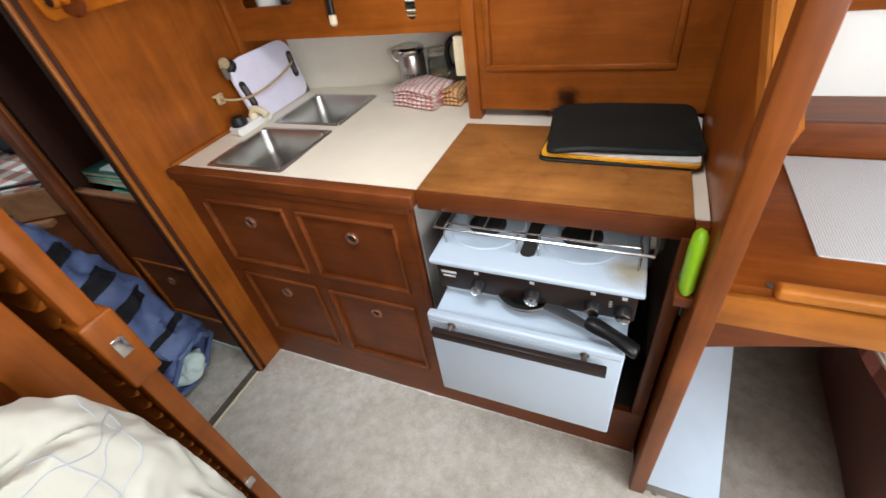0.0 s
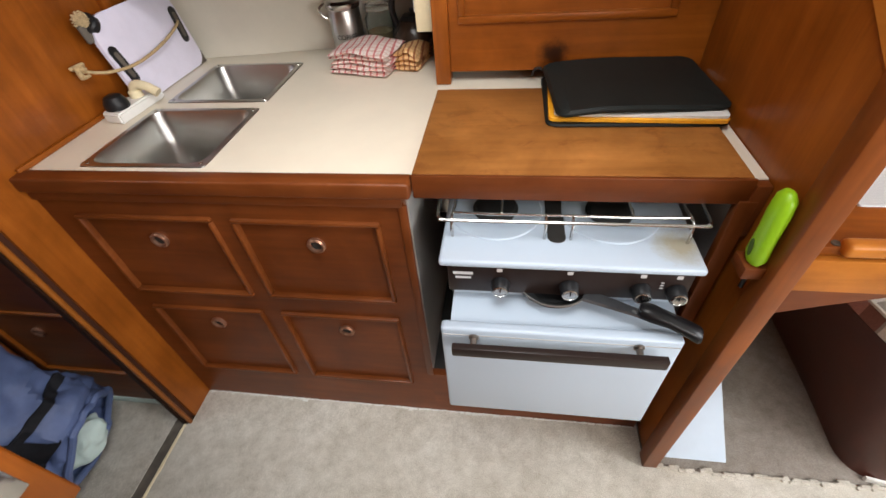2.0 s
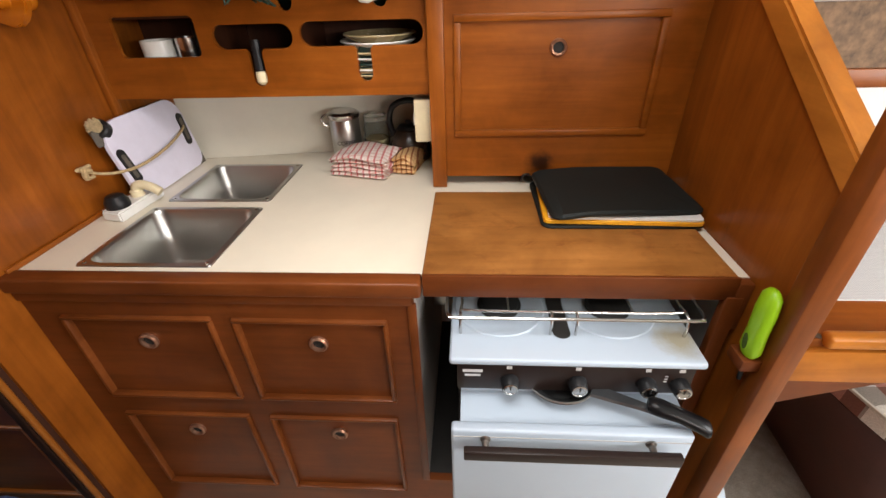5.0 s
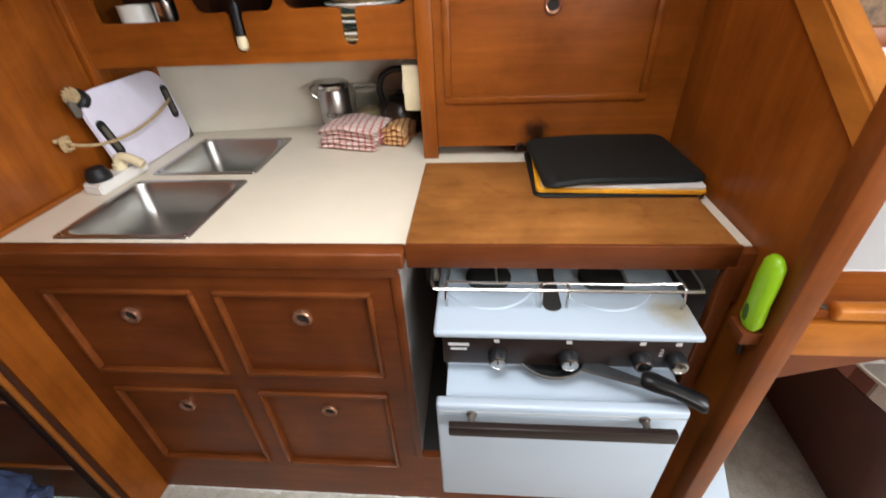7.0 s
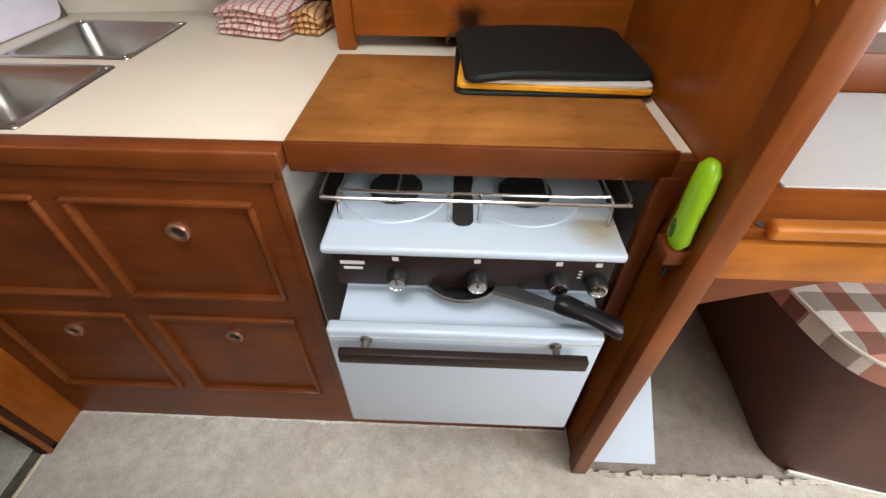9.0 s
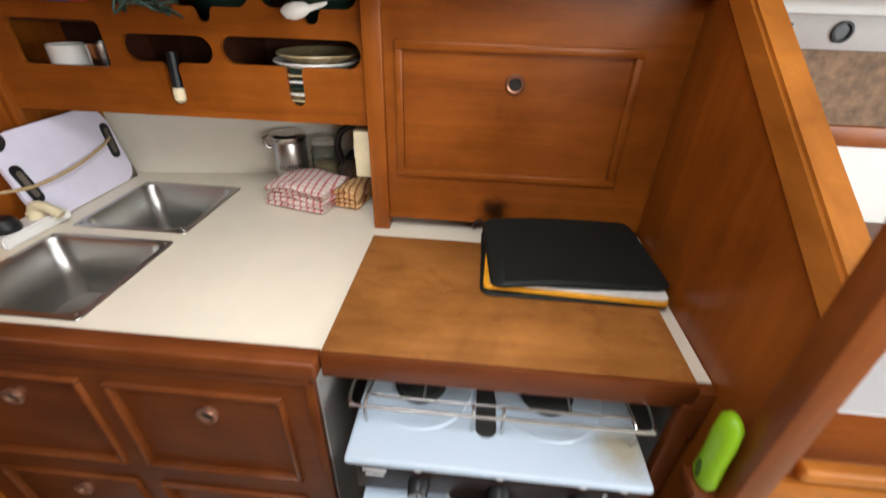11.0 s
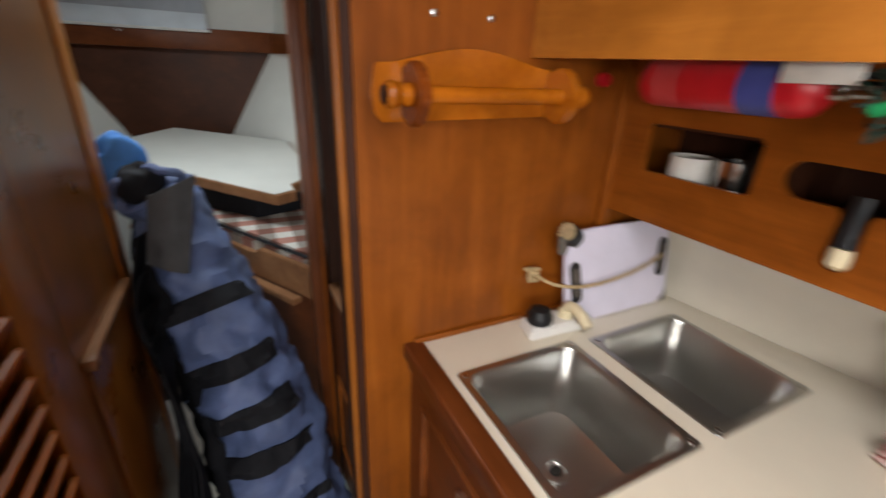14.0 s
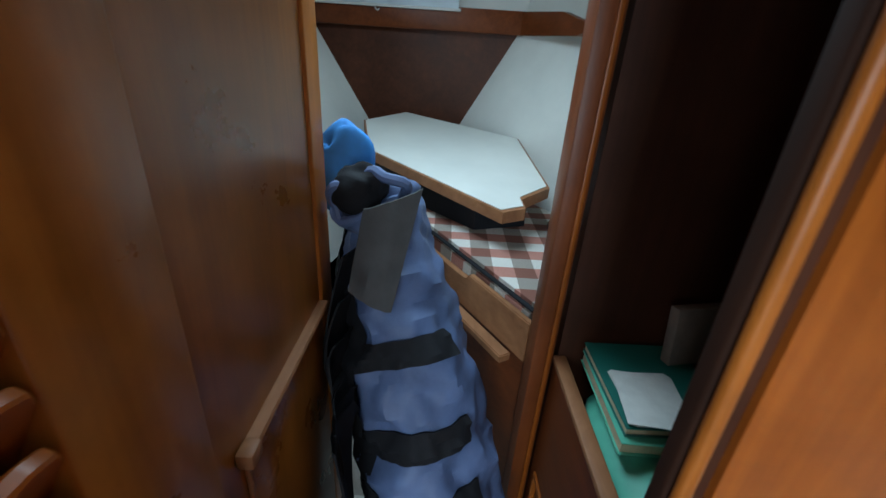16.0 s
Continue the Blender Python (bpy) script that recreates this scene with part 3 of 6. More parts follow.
# ---- worktop with two bowls ----
S1, S2 = (0.222, 0.135, 0.29, 0.265), (0.228, 0.435, 0.28, 0.262)   # centre x, y and size of the bowls
bm = bmesh.new()
holes = [[(v.x, v.y) for v in round_rect(*s[:2], s[2] - 0.016, s[3] - 0.016, 0.03, 0)] for s in (S1, S2)]
plate(bm, [(LEFT + 0.001, -0.012), (1.403, -0.012), (1.403, 0.796), (0.80, 0.742), (LEFT + 0.001, 0.622)], holes, lambda u, v, w: Vector((u, v, TOP - 0.03 + w)), 0.03)
top = thing("worktop", (0.37, 0.3, TOP), "cream laminate worktop with a teak front lip", "worktop")
part("slab", bm, cream, top)
bm = bmesh.new()
box(bm, (LEFT - 0.022, -0.052, TOP - 0.030), (0.797, -0.0125, TOP + 0.004), 0.005, 3)
part("front_lip", bm, mahogany_x, top, "rounded dark teak lip")
bm = bmesh.new()
box(bm, (LEFT + 0.001, -0.044, TOP - 0.055), (0.778, -0.0365, TOP - 0.0305), 0.003)
part("lip_moulding", bm, mahogany_x, top)
bm = bmesh.new()
box(bm, (1.378, -0.034, 0.79), (1.403, -0.0125, TOP - 0.001), 0.002)
part("end_block", bm, mahogany_z, top)


def sink(s, deep, drain):
    cx, cy, w, h = s
    ob = thing("sink", (cx, cy, TOP - deep), "rectangular stainless steel sink bowl set in the worktop", "sink", "galley sinks")
    bm = bmesh.new()
    loops = [round_rect(cx, cy, w, h, 0.008, TOP + 0.0005), round_rect(cx, cy, w - 0.002, h - 0.002, 0.008, TOP + 0.003)]
    loops += [round_rect(cx, cy, w - 0.024, h - 0.024, 0.032, TOP + 0.003), round_rect(cx, cy, w - 0.034, h - 0.034, 0.03, TOP - 0.004)]
    loops += [round_rect(cx, cy, w - 0.050, h - 0.050, 0.036, TOP - deep + 0.022), round_rect(cx, cy, w - 0.058, h - 0.058, 0.038, TOP - deep + 0.008), round_rect(cx, cy, w - 0.080, h - 0.080, 0.04, TOP - deep + 0.001), round_rect(cx, cy, w - 0.16, h - 0.16, 0.04, TOP - deep - 0.001)]
    loft(bm, loops, False, True)
    part("bowl", bm, steel, ob)
    for sx in (-1, 1):
        for sy in (-1, 1):
            bm = bmesh.new()
            spin(bm, [(0.0045, 0.0), (0.0045, 0.0012), (0.002, 0.002)], (cx + sx * (w / 2 - 0.013), cy + sy * (h / 2 - 0.013), TOP + 0.003), seg=10)
            part("screw", bm, chrome, ob)
    bm = bmesh.new()
    spin(bm, [(0.024, 0.0), (0.024, 0.002), (0.019, 0.003), (0.017, 0.001)], (cx + drain[0], cy + drain[1], TOP - deep + 0.0005))
    dr = part("drain", bm, steel, ob)
    # dark disc stands for the shade down the drain
    bm = bmesh.new()
    spin(bm, [(0.011, 0.0), (0.010, 0.002)], (cx + drain[0], cy + drain[1], TOP - deep + 0.003))
    part("drain_hole", bm, void_shade, dr)
    return ob


sink(S1, 0.148, (0.0, 0.0))
sink(S2, 0.14, (0.02, 0.0))

# cover board over the cooker
cov = thing("cover_board", (1.08, 0.15, TOP), "brown teak board that covers the cooker", "board")
bm = bmesh.new()
box(bm, (0.799, -0.0235, TOP + 0.001), (1.375, 0.342, TOP + 0.010), 0.003)
part("board", bm, worn_x, cov)
bm = bmesh.new()
box(bm, (0.799, -0.032, TOP - 0.040), (1.377, -0.024, TOP + 0.0105), 0.0025)
part("front_edge", bm, mahogany_x, cov, "dark drop edge along the front")

# ---- cooker ----
ck = thing("cooker", (1.08, 0.1, 0.36), "white enamel gimballed cooker with a brown control panel", "cooker")
CX0, CX1 = 0.852, 1.316
bm = bmesh.new()
box(bm, (0.868, -0.085, 0.37), (1.300, 0.33, 0.765), 0.004)
part("body", bm, brown_panel, ck)
bm = bmesh.new()
box(bm, (CX0, -0.123, 0.772), (CX1, 0.34, 0.788), 0.006, 3)
part("hob", bm, plain("stained_enamel", (0.46, 0.545, 0.635), 0.3, vary=0.03, scale=2.0, relief=0.0, mark=((1.285, -0.06, 0.788), 0.05, (0.80, 0.62, 0.40))), ck, "white enamel hob plate with rounded edges")
for bx in (0.952, 1.176):
    bm = bmesh.new()
    spin(bm, [(0.094, 0.0), (0.092, 0.0025), (0.080, 0.003), (0.064, 0.001), (0.050, 0.0005)], (bx, 0.03, 0.7882), seg=36)
    ring = part("burner_dish", bm, enamel, ck)
    bm = bmesh.new()
    spin(bm, [(0.046, 0.0), (0.046, 0.004), (0.04, 0.007), (0.04, 0.010), (0.028, 0.014), (0.010, 0.0145)], (bx, 0.03, 0.791))
    part("burner", bm, black_iron, ring, "black iron burner cap")
# dark strip on the hob stands for the shade in the vent
bm = bmesh.new()
loft(bm, [round_rect(1.069, 0.03, 0.034, 0.19, 0.016, 0.7885), round_rect(1.069, 0.03, 0.033, 0.188, 0.016, 0.7895)])
part("vent_slot", bm, void_shade, ck)
bm = bmesh.new()
Z0 = 0.835
tube(bm, [(0.845, 0.10, Z0), (0.845, 0.0, Z0), (0.846, -0.045, Z0), (0.853, -0.058, Z0), (0.87, -0.062, Z0), (1.08, -0.062, Z0), (1.30, -0.062, Z0), (1.318, -0.058, Z0), (1.325, -0.045, Z0), (1.326, 0.0, Z0), (1.326, 0.10, Z0)], 0.0033)
part("guard_rail", bm, chrome, ck, "bent chrome fiddle rail")
bm = bmesh.new()
tube(bm, [(0.875, 0.12, 0.832), (0.875, -0.015, 0.832), (0.89, -0.036, 0.832), (1.08, -0.038, 0.832), (1.28, -0.036, 0.832), (1.295, -0.015, 0.832), (1.295, 0.12, 0.832)], 0.0028)
for px in (0.965, 1.20):
    tube(bm, [(px, -0.036, 0.832), (px, 0.12, 0.832)], 0.0025)
part("pan_support", bm, chrome, ck, "chrome wire pan support")
for px in (0.872, 1.046, 1.094, 1.298):
    bm = bmesh.new()
    tube(bm, [(px, -0.036, 0.832), (px, -0.052, 0.828), (px, -0.056, 0.805), (px, -0.054, 0.789)], 0.003)
    part("rail_clip", bm, chrome, ck)
bm = bmesh.new()
box(bm, (0.866, -0.112, 0.695), (1.306, -0.085, 0.771), 0.003)
panel = part("control_panel", bm, brown_panel, ck, "dark brown control panel")
for kx in (0.967, 1.095, 1.222, 1.283):
    bm = bmesh.new()
    spin(bm, [(0.018, 0.0), (0.018, 0.003), (0.0175, 0.005), (0.0160, 0.020), (0.0145, 0.022)], (kx, -0.112, 0.722), (0, -1, 0))
    kn = part("knob", bm, black_plastic, ck)
    bm = bmesh.new()
    spin(bm, [(0.0142, 0.0), (0.0142, 0.0015), (0.0115, 0.0022), (0.011, 0.0012)], (kx, -0.1340, 0.722), (0, -1, 0))
    part("knob_cap", bm, chrome, kn, "bright metal cap")
    bm = bmesh.new()
    box(bm, (kx - 0.0012, -0.1367, 0.722), (kx + 0.0012, -0.134, 0.734), 0.0005, 1)
    part("knob_pointer", bm, black_plastic, kn)
    bm = bmesh.new()
    box(bm, (kx - 0.007, -0.1128, 0.754), (kx + 0.003, -0.1116, 0.762))
    part("mark", bm, grey_print, panel)
# maker's mark as plain bars
bm = bmesh.new()
box(bm, (0.877, -0.1128, 0.744), (0.915, -0.1116, 0.751))
box(bm, (0.881, -0.1128, 0.733), (0.911, -0.1116, 0.738))
part("nameplate", bm, grey_print, panel, "small pale maker's mark")
for k in range(3):
    bm = bmesh.new()
    box(bm, (1.253, -0.1128, 0.728 + k * 0.007), (1.259, -0.1116, 0.730 + k * 0.007))
    part("mark", bm, grey_print, panel)
# grill opening
bm = bmesh.new()
solid(bm, [(0.873, -0.084, 0.704), (0.873, -0.092, 0.668), (0.873, -0.180, 0.662), (0.873, -0.180, 0.630), (0.873, -0.084, 0.630)], (0.425, 0, 0))
part("grill_shelf", bm, enamel, ck, "white enamel grill shelf")
bm = bmesh.new()
box(bm, (0.856, -0.188, 0.354), (1.297, -0.165, 0.671), 0.006, 3)
door = part("oven_door", bm, enamel, ck, "white enamel oven door")
bm = bmesh.new()
box(bm, (0.860, -0.1892, 0.6535), (1.293, -0.187, 0.6550))
part("door_seam", bm, grey_panel, door)
bm = bmesh.new()
box(bm, (0.880, -0.222, 0.630), (1.268, -0.207, 0.656), 0.003)
hd = part("handle", bm, brown_panel, ck, "long dark brown bar handle")
brown_steel = plain("tarnished_steel", (0.20, 0.18, 0.16), 0.35, metal=1.0, vary=0.2)
for hx in (0.92, 1.222):
    bm = bmesh.new()
    spin(bm, [(0.010, 0.0), (0.010, 0.003), (0.0065, 0.006), (0.006, 0.022)], (hx, -0.1885, 0.650), (0, -1, -0.12), 14)
    part("handle_stud", bm, brown_steel, hd)
for sx in (0.79, 1.335):
    bm = bmesh.new()
    box(bm, (sx, 0.25, 0.60), (sx + 0.04, 0.29, 0.66), 0.004)
    spin(bm, [(0.014, 0.0), (0.014, 0.045)], (sx + 0.04 if sx < 1 else sx - 0.045, 0.27, 0.63), (1, 0, 0), 12)
    part("gimbal", bm, steel, ck)

# grill pan pushed into the grill
gp = thing("grill_pan", (1.10, -0.13, 0.64), "black iron grill pan resting in the grill opening", "pan")
bm = bmesh.new()
spin(bm, [(0.050, 0.0), (0.068, 0.016), (0.0745, 0.026), (0.0745, 0.029), (0.069, 0.028), (0.062, 0.018), (0.046, 0.004)], (1.072, -0.066, 0.671), (0, -0.06, 1), 36)
part("pan", bm, black_iron, gp)
bm = bmesh.new()
tube(bm, [(1.072 + 0.0735 * math.cos(a), -0.068 + 0.0735 * math.sin(a), 0.7005 + 0.06 * 0.0735 * math.sin(a)) for a in (2 * math.pi * i / 36 for i in range(37))], 0.0022, 6, 1)
part("rim", bm, steel, gp, "worn bright rim")
bm = bmesh.new()
strap = []
for t, wd in ((0.0, 0.017), (0.3, 0.014), (0.7, 0.010), (1.0, 0.009)):
    c = Vector((1.126, -0.110, 0.698)).lerp(Vector((1.238, -0.160, 0.700)), t)
    side = Vector((0.33, 0.94, 0))
    strap.append([c - side * wd, c + side * wd, c + side * wd * 0.8 + Vector((0, 0, 0.005)), c - side * wd * 0.8 + Vector((0, 0, 0.005))])
loft(bm, strap)
part("shank", bm, plain("dull_pan_steel", (0.16, 0.17, 0.18), 0.4, metal=0.9, vary=0.2), gp, "broad dull steel shank")
bm = bmesh.new()
p0, p1 = Vector((1.215, -0.150, 0.712)), Vector((1.318, -0.184, 0.711))
loops = []
for t, r in ((0, 0.012), (0.06, 0.0165), (0.2, 0.0175), (0.5, 0.0150), (0.8, 0.0160), (0.95, 0.0165), (1.0, 0.0125)):
    c = p0.lerp(p1, t) + Vector((0, 0, -0.024 * t * t))
    loops.append([c + Vector((0.35 * r * math.cos(k), r * math.cos(k), 0.85 * r * math.sin(k))) for k in (2 * math.pi * i / 14 for i in range(14))])
loft(bm, loops)
part("handle", bm, plain("pan_handle_black", (0.006, 0.006, 0.007), 0.3, vary=0.2, relief=0.0, spec=0.25), gp, "black plastic handle")

# ---- upper cabinet over the cooker ----
uc = thing("wall_cabinet", (1.1, 0.45, 0.92), "teak wall cabinet with one moulded panel door", "cabinet")
UY = 0.400
bm = bmesh.new()
box(bm, (0.790, UY - 0.012, TOP + 0.001), (0.828, UY + 0.03, 1.435), 0.003)
part("corner_post", bm, teak_z, uc)
part("side", boxed((0.790, UY + 0.031, TOP + 0.001), (0.808, 0.74, 1.435)), teak_z, uc)
bm = bmesh.new()
slab_with_opening(bm, (0.8285, 0.929, 1.4045, 1.435), [(0.862, 1.050, 1.310, 1.300)], UY, 0.02)
part("front", bm, wood("scorched_teak_x", 'x', *TEAK, mark=((1.072, 0.40, 0.962), 0.036)), uc)
ud = part("door", boxed((0.8635, UY + 0.005, 1.0515), (1.3085, UY + 0.024, 1.2985)), teak_x, uc)
bm = bmesh.new()
X0, X1, ZA, ZB, W = 0.850, 1.322, 1.038, 1.312, 0.016
for (ax, az, bx, bz) in ((X0, ZA, X1, ZA + W), (X0, ZB - W, X1, ZB), (X0, ZA + W, X0 + W, ZB - W), (X1 - W, ZA + W, X1, ZB - W)):
    box(bm, (ax, UY - 0.007, az), (bx, UY + 0.012, bz), 0.003, 2)
part("moulding", bm, teak_x, ud)
bm = bmesh.new()
spin(bm, [(0.019, 0.0), (0.019, 0.005), (0.016, 0.008), (0.0125, 0.007), (0.012, 0.0)], (1.089, UY + 0.005, 1.240), (0, -1, 0))
part("finger_ring", bm, copper, ud, "round bronze finger-pull ring")
# dark disc laid on the door as the finger hole's shade
bm = bmesh.new()
spin(bm, [(0.0123, 0.0), (0.0123, 0.0012)], (1.089, UY + 0.0045, 1.240), (0, -1, 0))
part("finger_hole", bm, void_shade, ud)
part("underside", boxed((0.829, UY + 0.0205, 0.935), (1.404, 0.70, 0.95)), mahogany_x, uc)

# ---- plate rack ----
rk = thing("plate_rack", (0.37, 0.5, 1.14), "teak plate rack with rounded slots over the sinks", "rack")


def tslot(x0, x1, z0, z1, nx, nz):
    """A long round-ended slot with a thumb notch below it."""
    r = (z1 - z0) / 2
    zc, nr = (z0 + z1) / 2, 0.017
    p = [(x0 + r + r * math.cos(a), zc + r * math.sin(a)) for a in (radians(90 + 180 * i / 8) for i in range(9))]
    p += [(nx - nr - 0.006, z0), (nx - nr, z0 - 0.008)]
    p += [(nx + nr * math.cos(a), nz + nr + nr * math.sin(a)) for a in (radians(180 + 180 * i / 6) for i in range(7))]
    p += [(nx + nr, z0 - 0.008), (nx + nr + 0.006, z0)]
    p += [(x1 - r + r * math.cos(a), zc + r * math.sin(a)) for a in (radians(-90 + 180 * i / 8) for i in range(9))]
    return p


RZ0, RZ1, RY = 1.140, 1.4345, 0.412
bm = bmesh.new()
mug_slot = [(v.x, v.y) for v in round_rect(0.140, 1.280, 0.205, 0.088, 0.012, 0)]
plate(bm, [(LEFT + 0.001, RZ0), (0.7885, RZ0), (0.7885, RZ1), (LEFT + 0.001, RZ1)],
      [mug_slot, tslot(0.278, 0.473, 1.250, 1.303, 0.373, 1.166), tslot(0.490, 0.780, 1.252, 1.305, 0.637, 1.173),
       tslot(0.398, 0.570, 1.355, 1.410, 0.469, 1.327), tslot(0.586, 0.780, 1.357, 1.411, 0.686, 1.330)],
      lambda u, v, w: Vector((u, RY + w, v)), 0.012)
part("front", bm, teak_x, rk)
# rack interior: its shade is put into the dark wood colour
part("shelf", boxed((LEFT + 0.001, RY + 0.0125, RZ0 + 0.002), (0.7885, 0.62, RZ0 + 0.014)), shaded_z, rk)
part("shelf", boxed((LEFT + 0.001, RY + 0.0125, 1.318), (0.7885, 0.62, 1.326)), shaded_z, rk)
part("back", boxed((LEFT + 0.001, 0.6205, RZ0 + 0.002), (0.7885, 0.632, RZ1)), shaded_z, rk)
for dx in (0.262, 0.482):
    part("divider", boxed((dx - 0.005, RY + 0.0125, RZ0 + 0.0145), (dx + 0.005, 0.62, 1.317)), shaded_z, rk)


def mug(name, base, r, h, material, label):
    m = thing(name, base, label, "mug")
    bm = bmesh.new()
    spin(bm, [(r * 0.86, 0), (r, 0.006), (r, h), (r - 0.004, h), (r - 0.005, 0.01)], base)
    part("cup", bm, material, m)
    bm = bmesh.new()
    x, y, z = base
    tube(bm, [(x, y + r - 0.002, z + h * 0.8), (x + 0.004, y + r + 0.02, z + h * 0.78), (x + 0.004, y + r + 0.022, z + h * 0.4), (x, y + r - 0.003, z + h * 0.22)], 0.0042)
    part("handle", bm, material, m)
    return m


SH = RZ0 + 0.0145
mug("mug", (0.095, 0.475, SH), 0.038, 0.115, china, "white china mug standing in the plate rack")
mug("steel_mug", (0.175, 0.48, SH), 0.030, 0.120, chrome, "polished steel mug standing in the plate rack")
bm = bmesh.new()
spin(bm, [(0.032, 0), (0.034, 0.01), (0.030, 0.14), (0.024, 0.15)], (0.215, 0.50, SH))
solo("flask", bm, black_plastic, "black flask standing in the plate rack", "flask")


def dish(name, cx, cy, z, r, h, material, label, tilt=0):
    bm = bmesh.new()
    spin(bm, [(r * 0.55, 0), (r * 0.6, 0.003), (r * 0.8, h * 0.45), (r, h), (r * 0.985, h + 0.003), (r * 0.78, h * 0.45 + 0.004), (r * 0.5, 0.006)], (0, 0, 0), seg=36)
    bmesh.ops.transform(bm, matrix=pose(cx, cy, z, tilt, 0, 0), verts=bm.verts)
    return solo(name, bm, material, label, "plate", "crockery in the plate rack")


zz = SH
for k in range(6):
    dish("plate", 0.645, 0.515, zz, 0.098, 0.016, (china, tan_china, china, green_china, china, tan_china)[k], "stacked plate in the plate rack")
    zz += 0.0125
dish("bowl", 0.655, 0.512, zz, 0.096, 0.024, china, "shallow white bowl on the stacked plates")
dish("bowl", 0.660, 0.512, zz + 0.019, 0.092, 0.02, tan_china, "tan glazed bowl on top of the stack")
dish("plate", 0.372, 0.515, SH, 0.09, 0.014, green_china, "dark plate lying in the plate rack")
dish("plate", 0.482, 0.515, 1.3265, 0.085, 0.05, green_china, "deep dark green dish in the upper rack")
dish("plate", 0.690, 0.515, 1.3265, 0.088, 0.045, green_china, "deep dark dish in the upper rack")
# ladle and knife handle hanging out of the slots
bm = bmesh.new()
loops = []
for t, w, h2 in ((0, 0.004, 0.002), (0.1, 0.016, 0.007), (0.3, 0.021, 0.009), (0.5, 0.017, 0.006), (0.62, 0.008, 0.004), (0.9, 0.006, 0.003), (1.0, 0.003, 0.002)):
    c = Vector((0.635 + 0.085 * t, 0.400 + 0.02 * t, 1.352 + 0.016 * t * t))
    loops.append([c + Vector((0, w * 0.5 * math.cos(k), w * 0.75 * math.sin(k))) for k in (2 * math.pi * i / 12 for i in range(12))])
loft(bm, loops)
solo("ladle", bm, china, "white china ladle resting in the rack slot", "ladle")
kn = thing("knife", (0.373, 0.41, 1.17), "black kitchen knife with a cream tipped handle", "knife")
bm = bmesh.new()
tube(bm, [(0.371, 0.428, 1.268), (0.372, 0.422, 1.23), (0.374, 0.415, 1.200)], 0.011, 10)
part("handle", bm, black_plastic, kn)
bm = bmesh.new()
spin(bm, [(0.006, 0.0), (0.0125, 0.006), (0.013, 0.02), (0.0115, 0.03)], (0.375, 0.412, 1.170), (0, 0.08, 1), 14)
part("handle_tip", bm, cream_plastic, kn, "cream plastic tip")
mg = thing("mug", (0.637, 0.47, SH), "dark mug with yellow stripes in the rack", "mug")
bm = bmesh.new()
box(bm, (0.622, RY + 0.016, 1.155), (0.652, RY + 0.020, 1.25), 0.001)
part("cup", bm, green_china, mg)
for k in range(4):
    bm = bmesh.new()
    box(bm, (0.622, RY + 0.0145, 1.180 + 0.008 * k), (0.652, RY + 0.0158, 1.183 + 0.008 * k))
    part("stripe", bm, tan_china, mg, "yellow stripe")

# ---- fire extinguisher under the side deck ----
ex = thing("fire_extinguisher", (0.24, 0.30, 1.385), "red fire extinguisher strapped below the side deck", "extinguisher")
bm = bmesh.new()
EC = (0.085, 0.300, 1.386)
spin(bm, [(0.008, 0.0), (0.028, 0.004), (0.040, 0.016), (0.043, 0.032), (0.043, 0.275), (0.039, 0.294), (0.024, 0.308), (0.016, 0.312)], EC, (1, 0, 0), 28)
part("cylinder", bm, red_paint, ex)
bm = bmesh.new()
spin(bm, [(0.0436, 0.0), (0.0436, 0.055)], (0.285, 0.300, 1.386), (1, 0, 0), 28)
part("label", bm, blue_print, ex, "blue printed label band")
bm = bmesh.new()
for k in range(3):
    spin(bm, [(0.0434, 0.0), (0.0434, 0.006)], (0.135 + 0.018 * k, 0.300, 1.386), (1, 0, 0), 28)
part("lettering", bm, plain("pink_print", (0.5, 0.10, 0.10), 0.5), ex, "faded rows of print")
bm = bmesh.new()
box(bm, (0.345, 0.2545, 1.392), (0.440, 0.258, 1.430), 0.002)
part("tag", bm, paper, ex, "white service tag")
bm = bmesh.new()
spin(bm, [(0.016, 0.0), (0.016, 0.018), (0.012, 0.022), (0.012, 0.05), (0.007, 0.054)], (0.396, 0.300, 1.386), (1, 0, 0), 16)
part("valve", bm, chrome, ex, "metal valve head")
bm = bmesh.new()
box(bm, (0.405, 0.285, 1.400), (0.47, 0.315, 1.409), 0.003)
part("lever", bm, black_plastic, ex)
bm = bmesh.new()
box(bm, (0.225, 0.285, 1.428), (0.255, 0.315, 1.4355))
part("bracket", bm, black_plastic, ex)
bm = bmesh.new()
random.seed(11)
for s in range(5):
    pts = [(0.40 + random.uniform(0, 0.02), 0.29 + random.uniform(-0.02, 0.02), 1.40)]
    for k in range(7):
        pts.append((0.37 + random.uniform(0, 0.11), 0.30 + random.uniform(-0.035, 0.055), 1.375 + random.uniform(-0.035, 0.045)))
    tube(bm, pts, 0.0022, 6, 4)
solo("cord_coil", bm, green_cord, "tangled dark green cord beside the extinguisher", "cord")
bm = bmesh.new()
tube(bm, [(0.40, 0.27, 1.378), (0.43, 0.268, 1.388), (0.452, 0.268, 1.392), (0.47, 0.268, 1.388)], 0.007, 10)
solo("cord_toggle", bm, plain("bright_green_plastic", (0.01, 0.3, 0.1), 0.4), "bright green toggle on the cord", "toggle")

ex.scale = (0.8, 0.8, 0.8)
ex.location += Vector((-0.018, 0.008, 0.010))

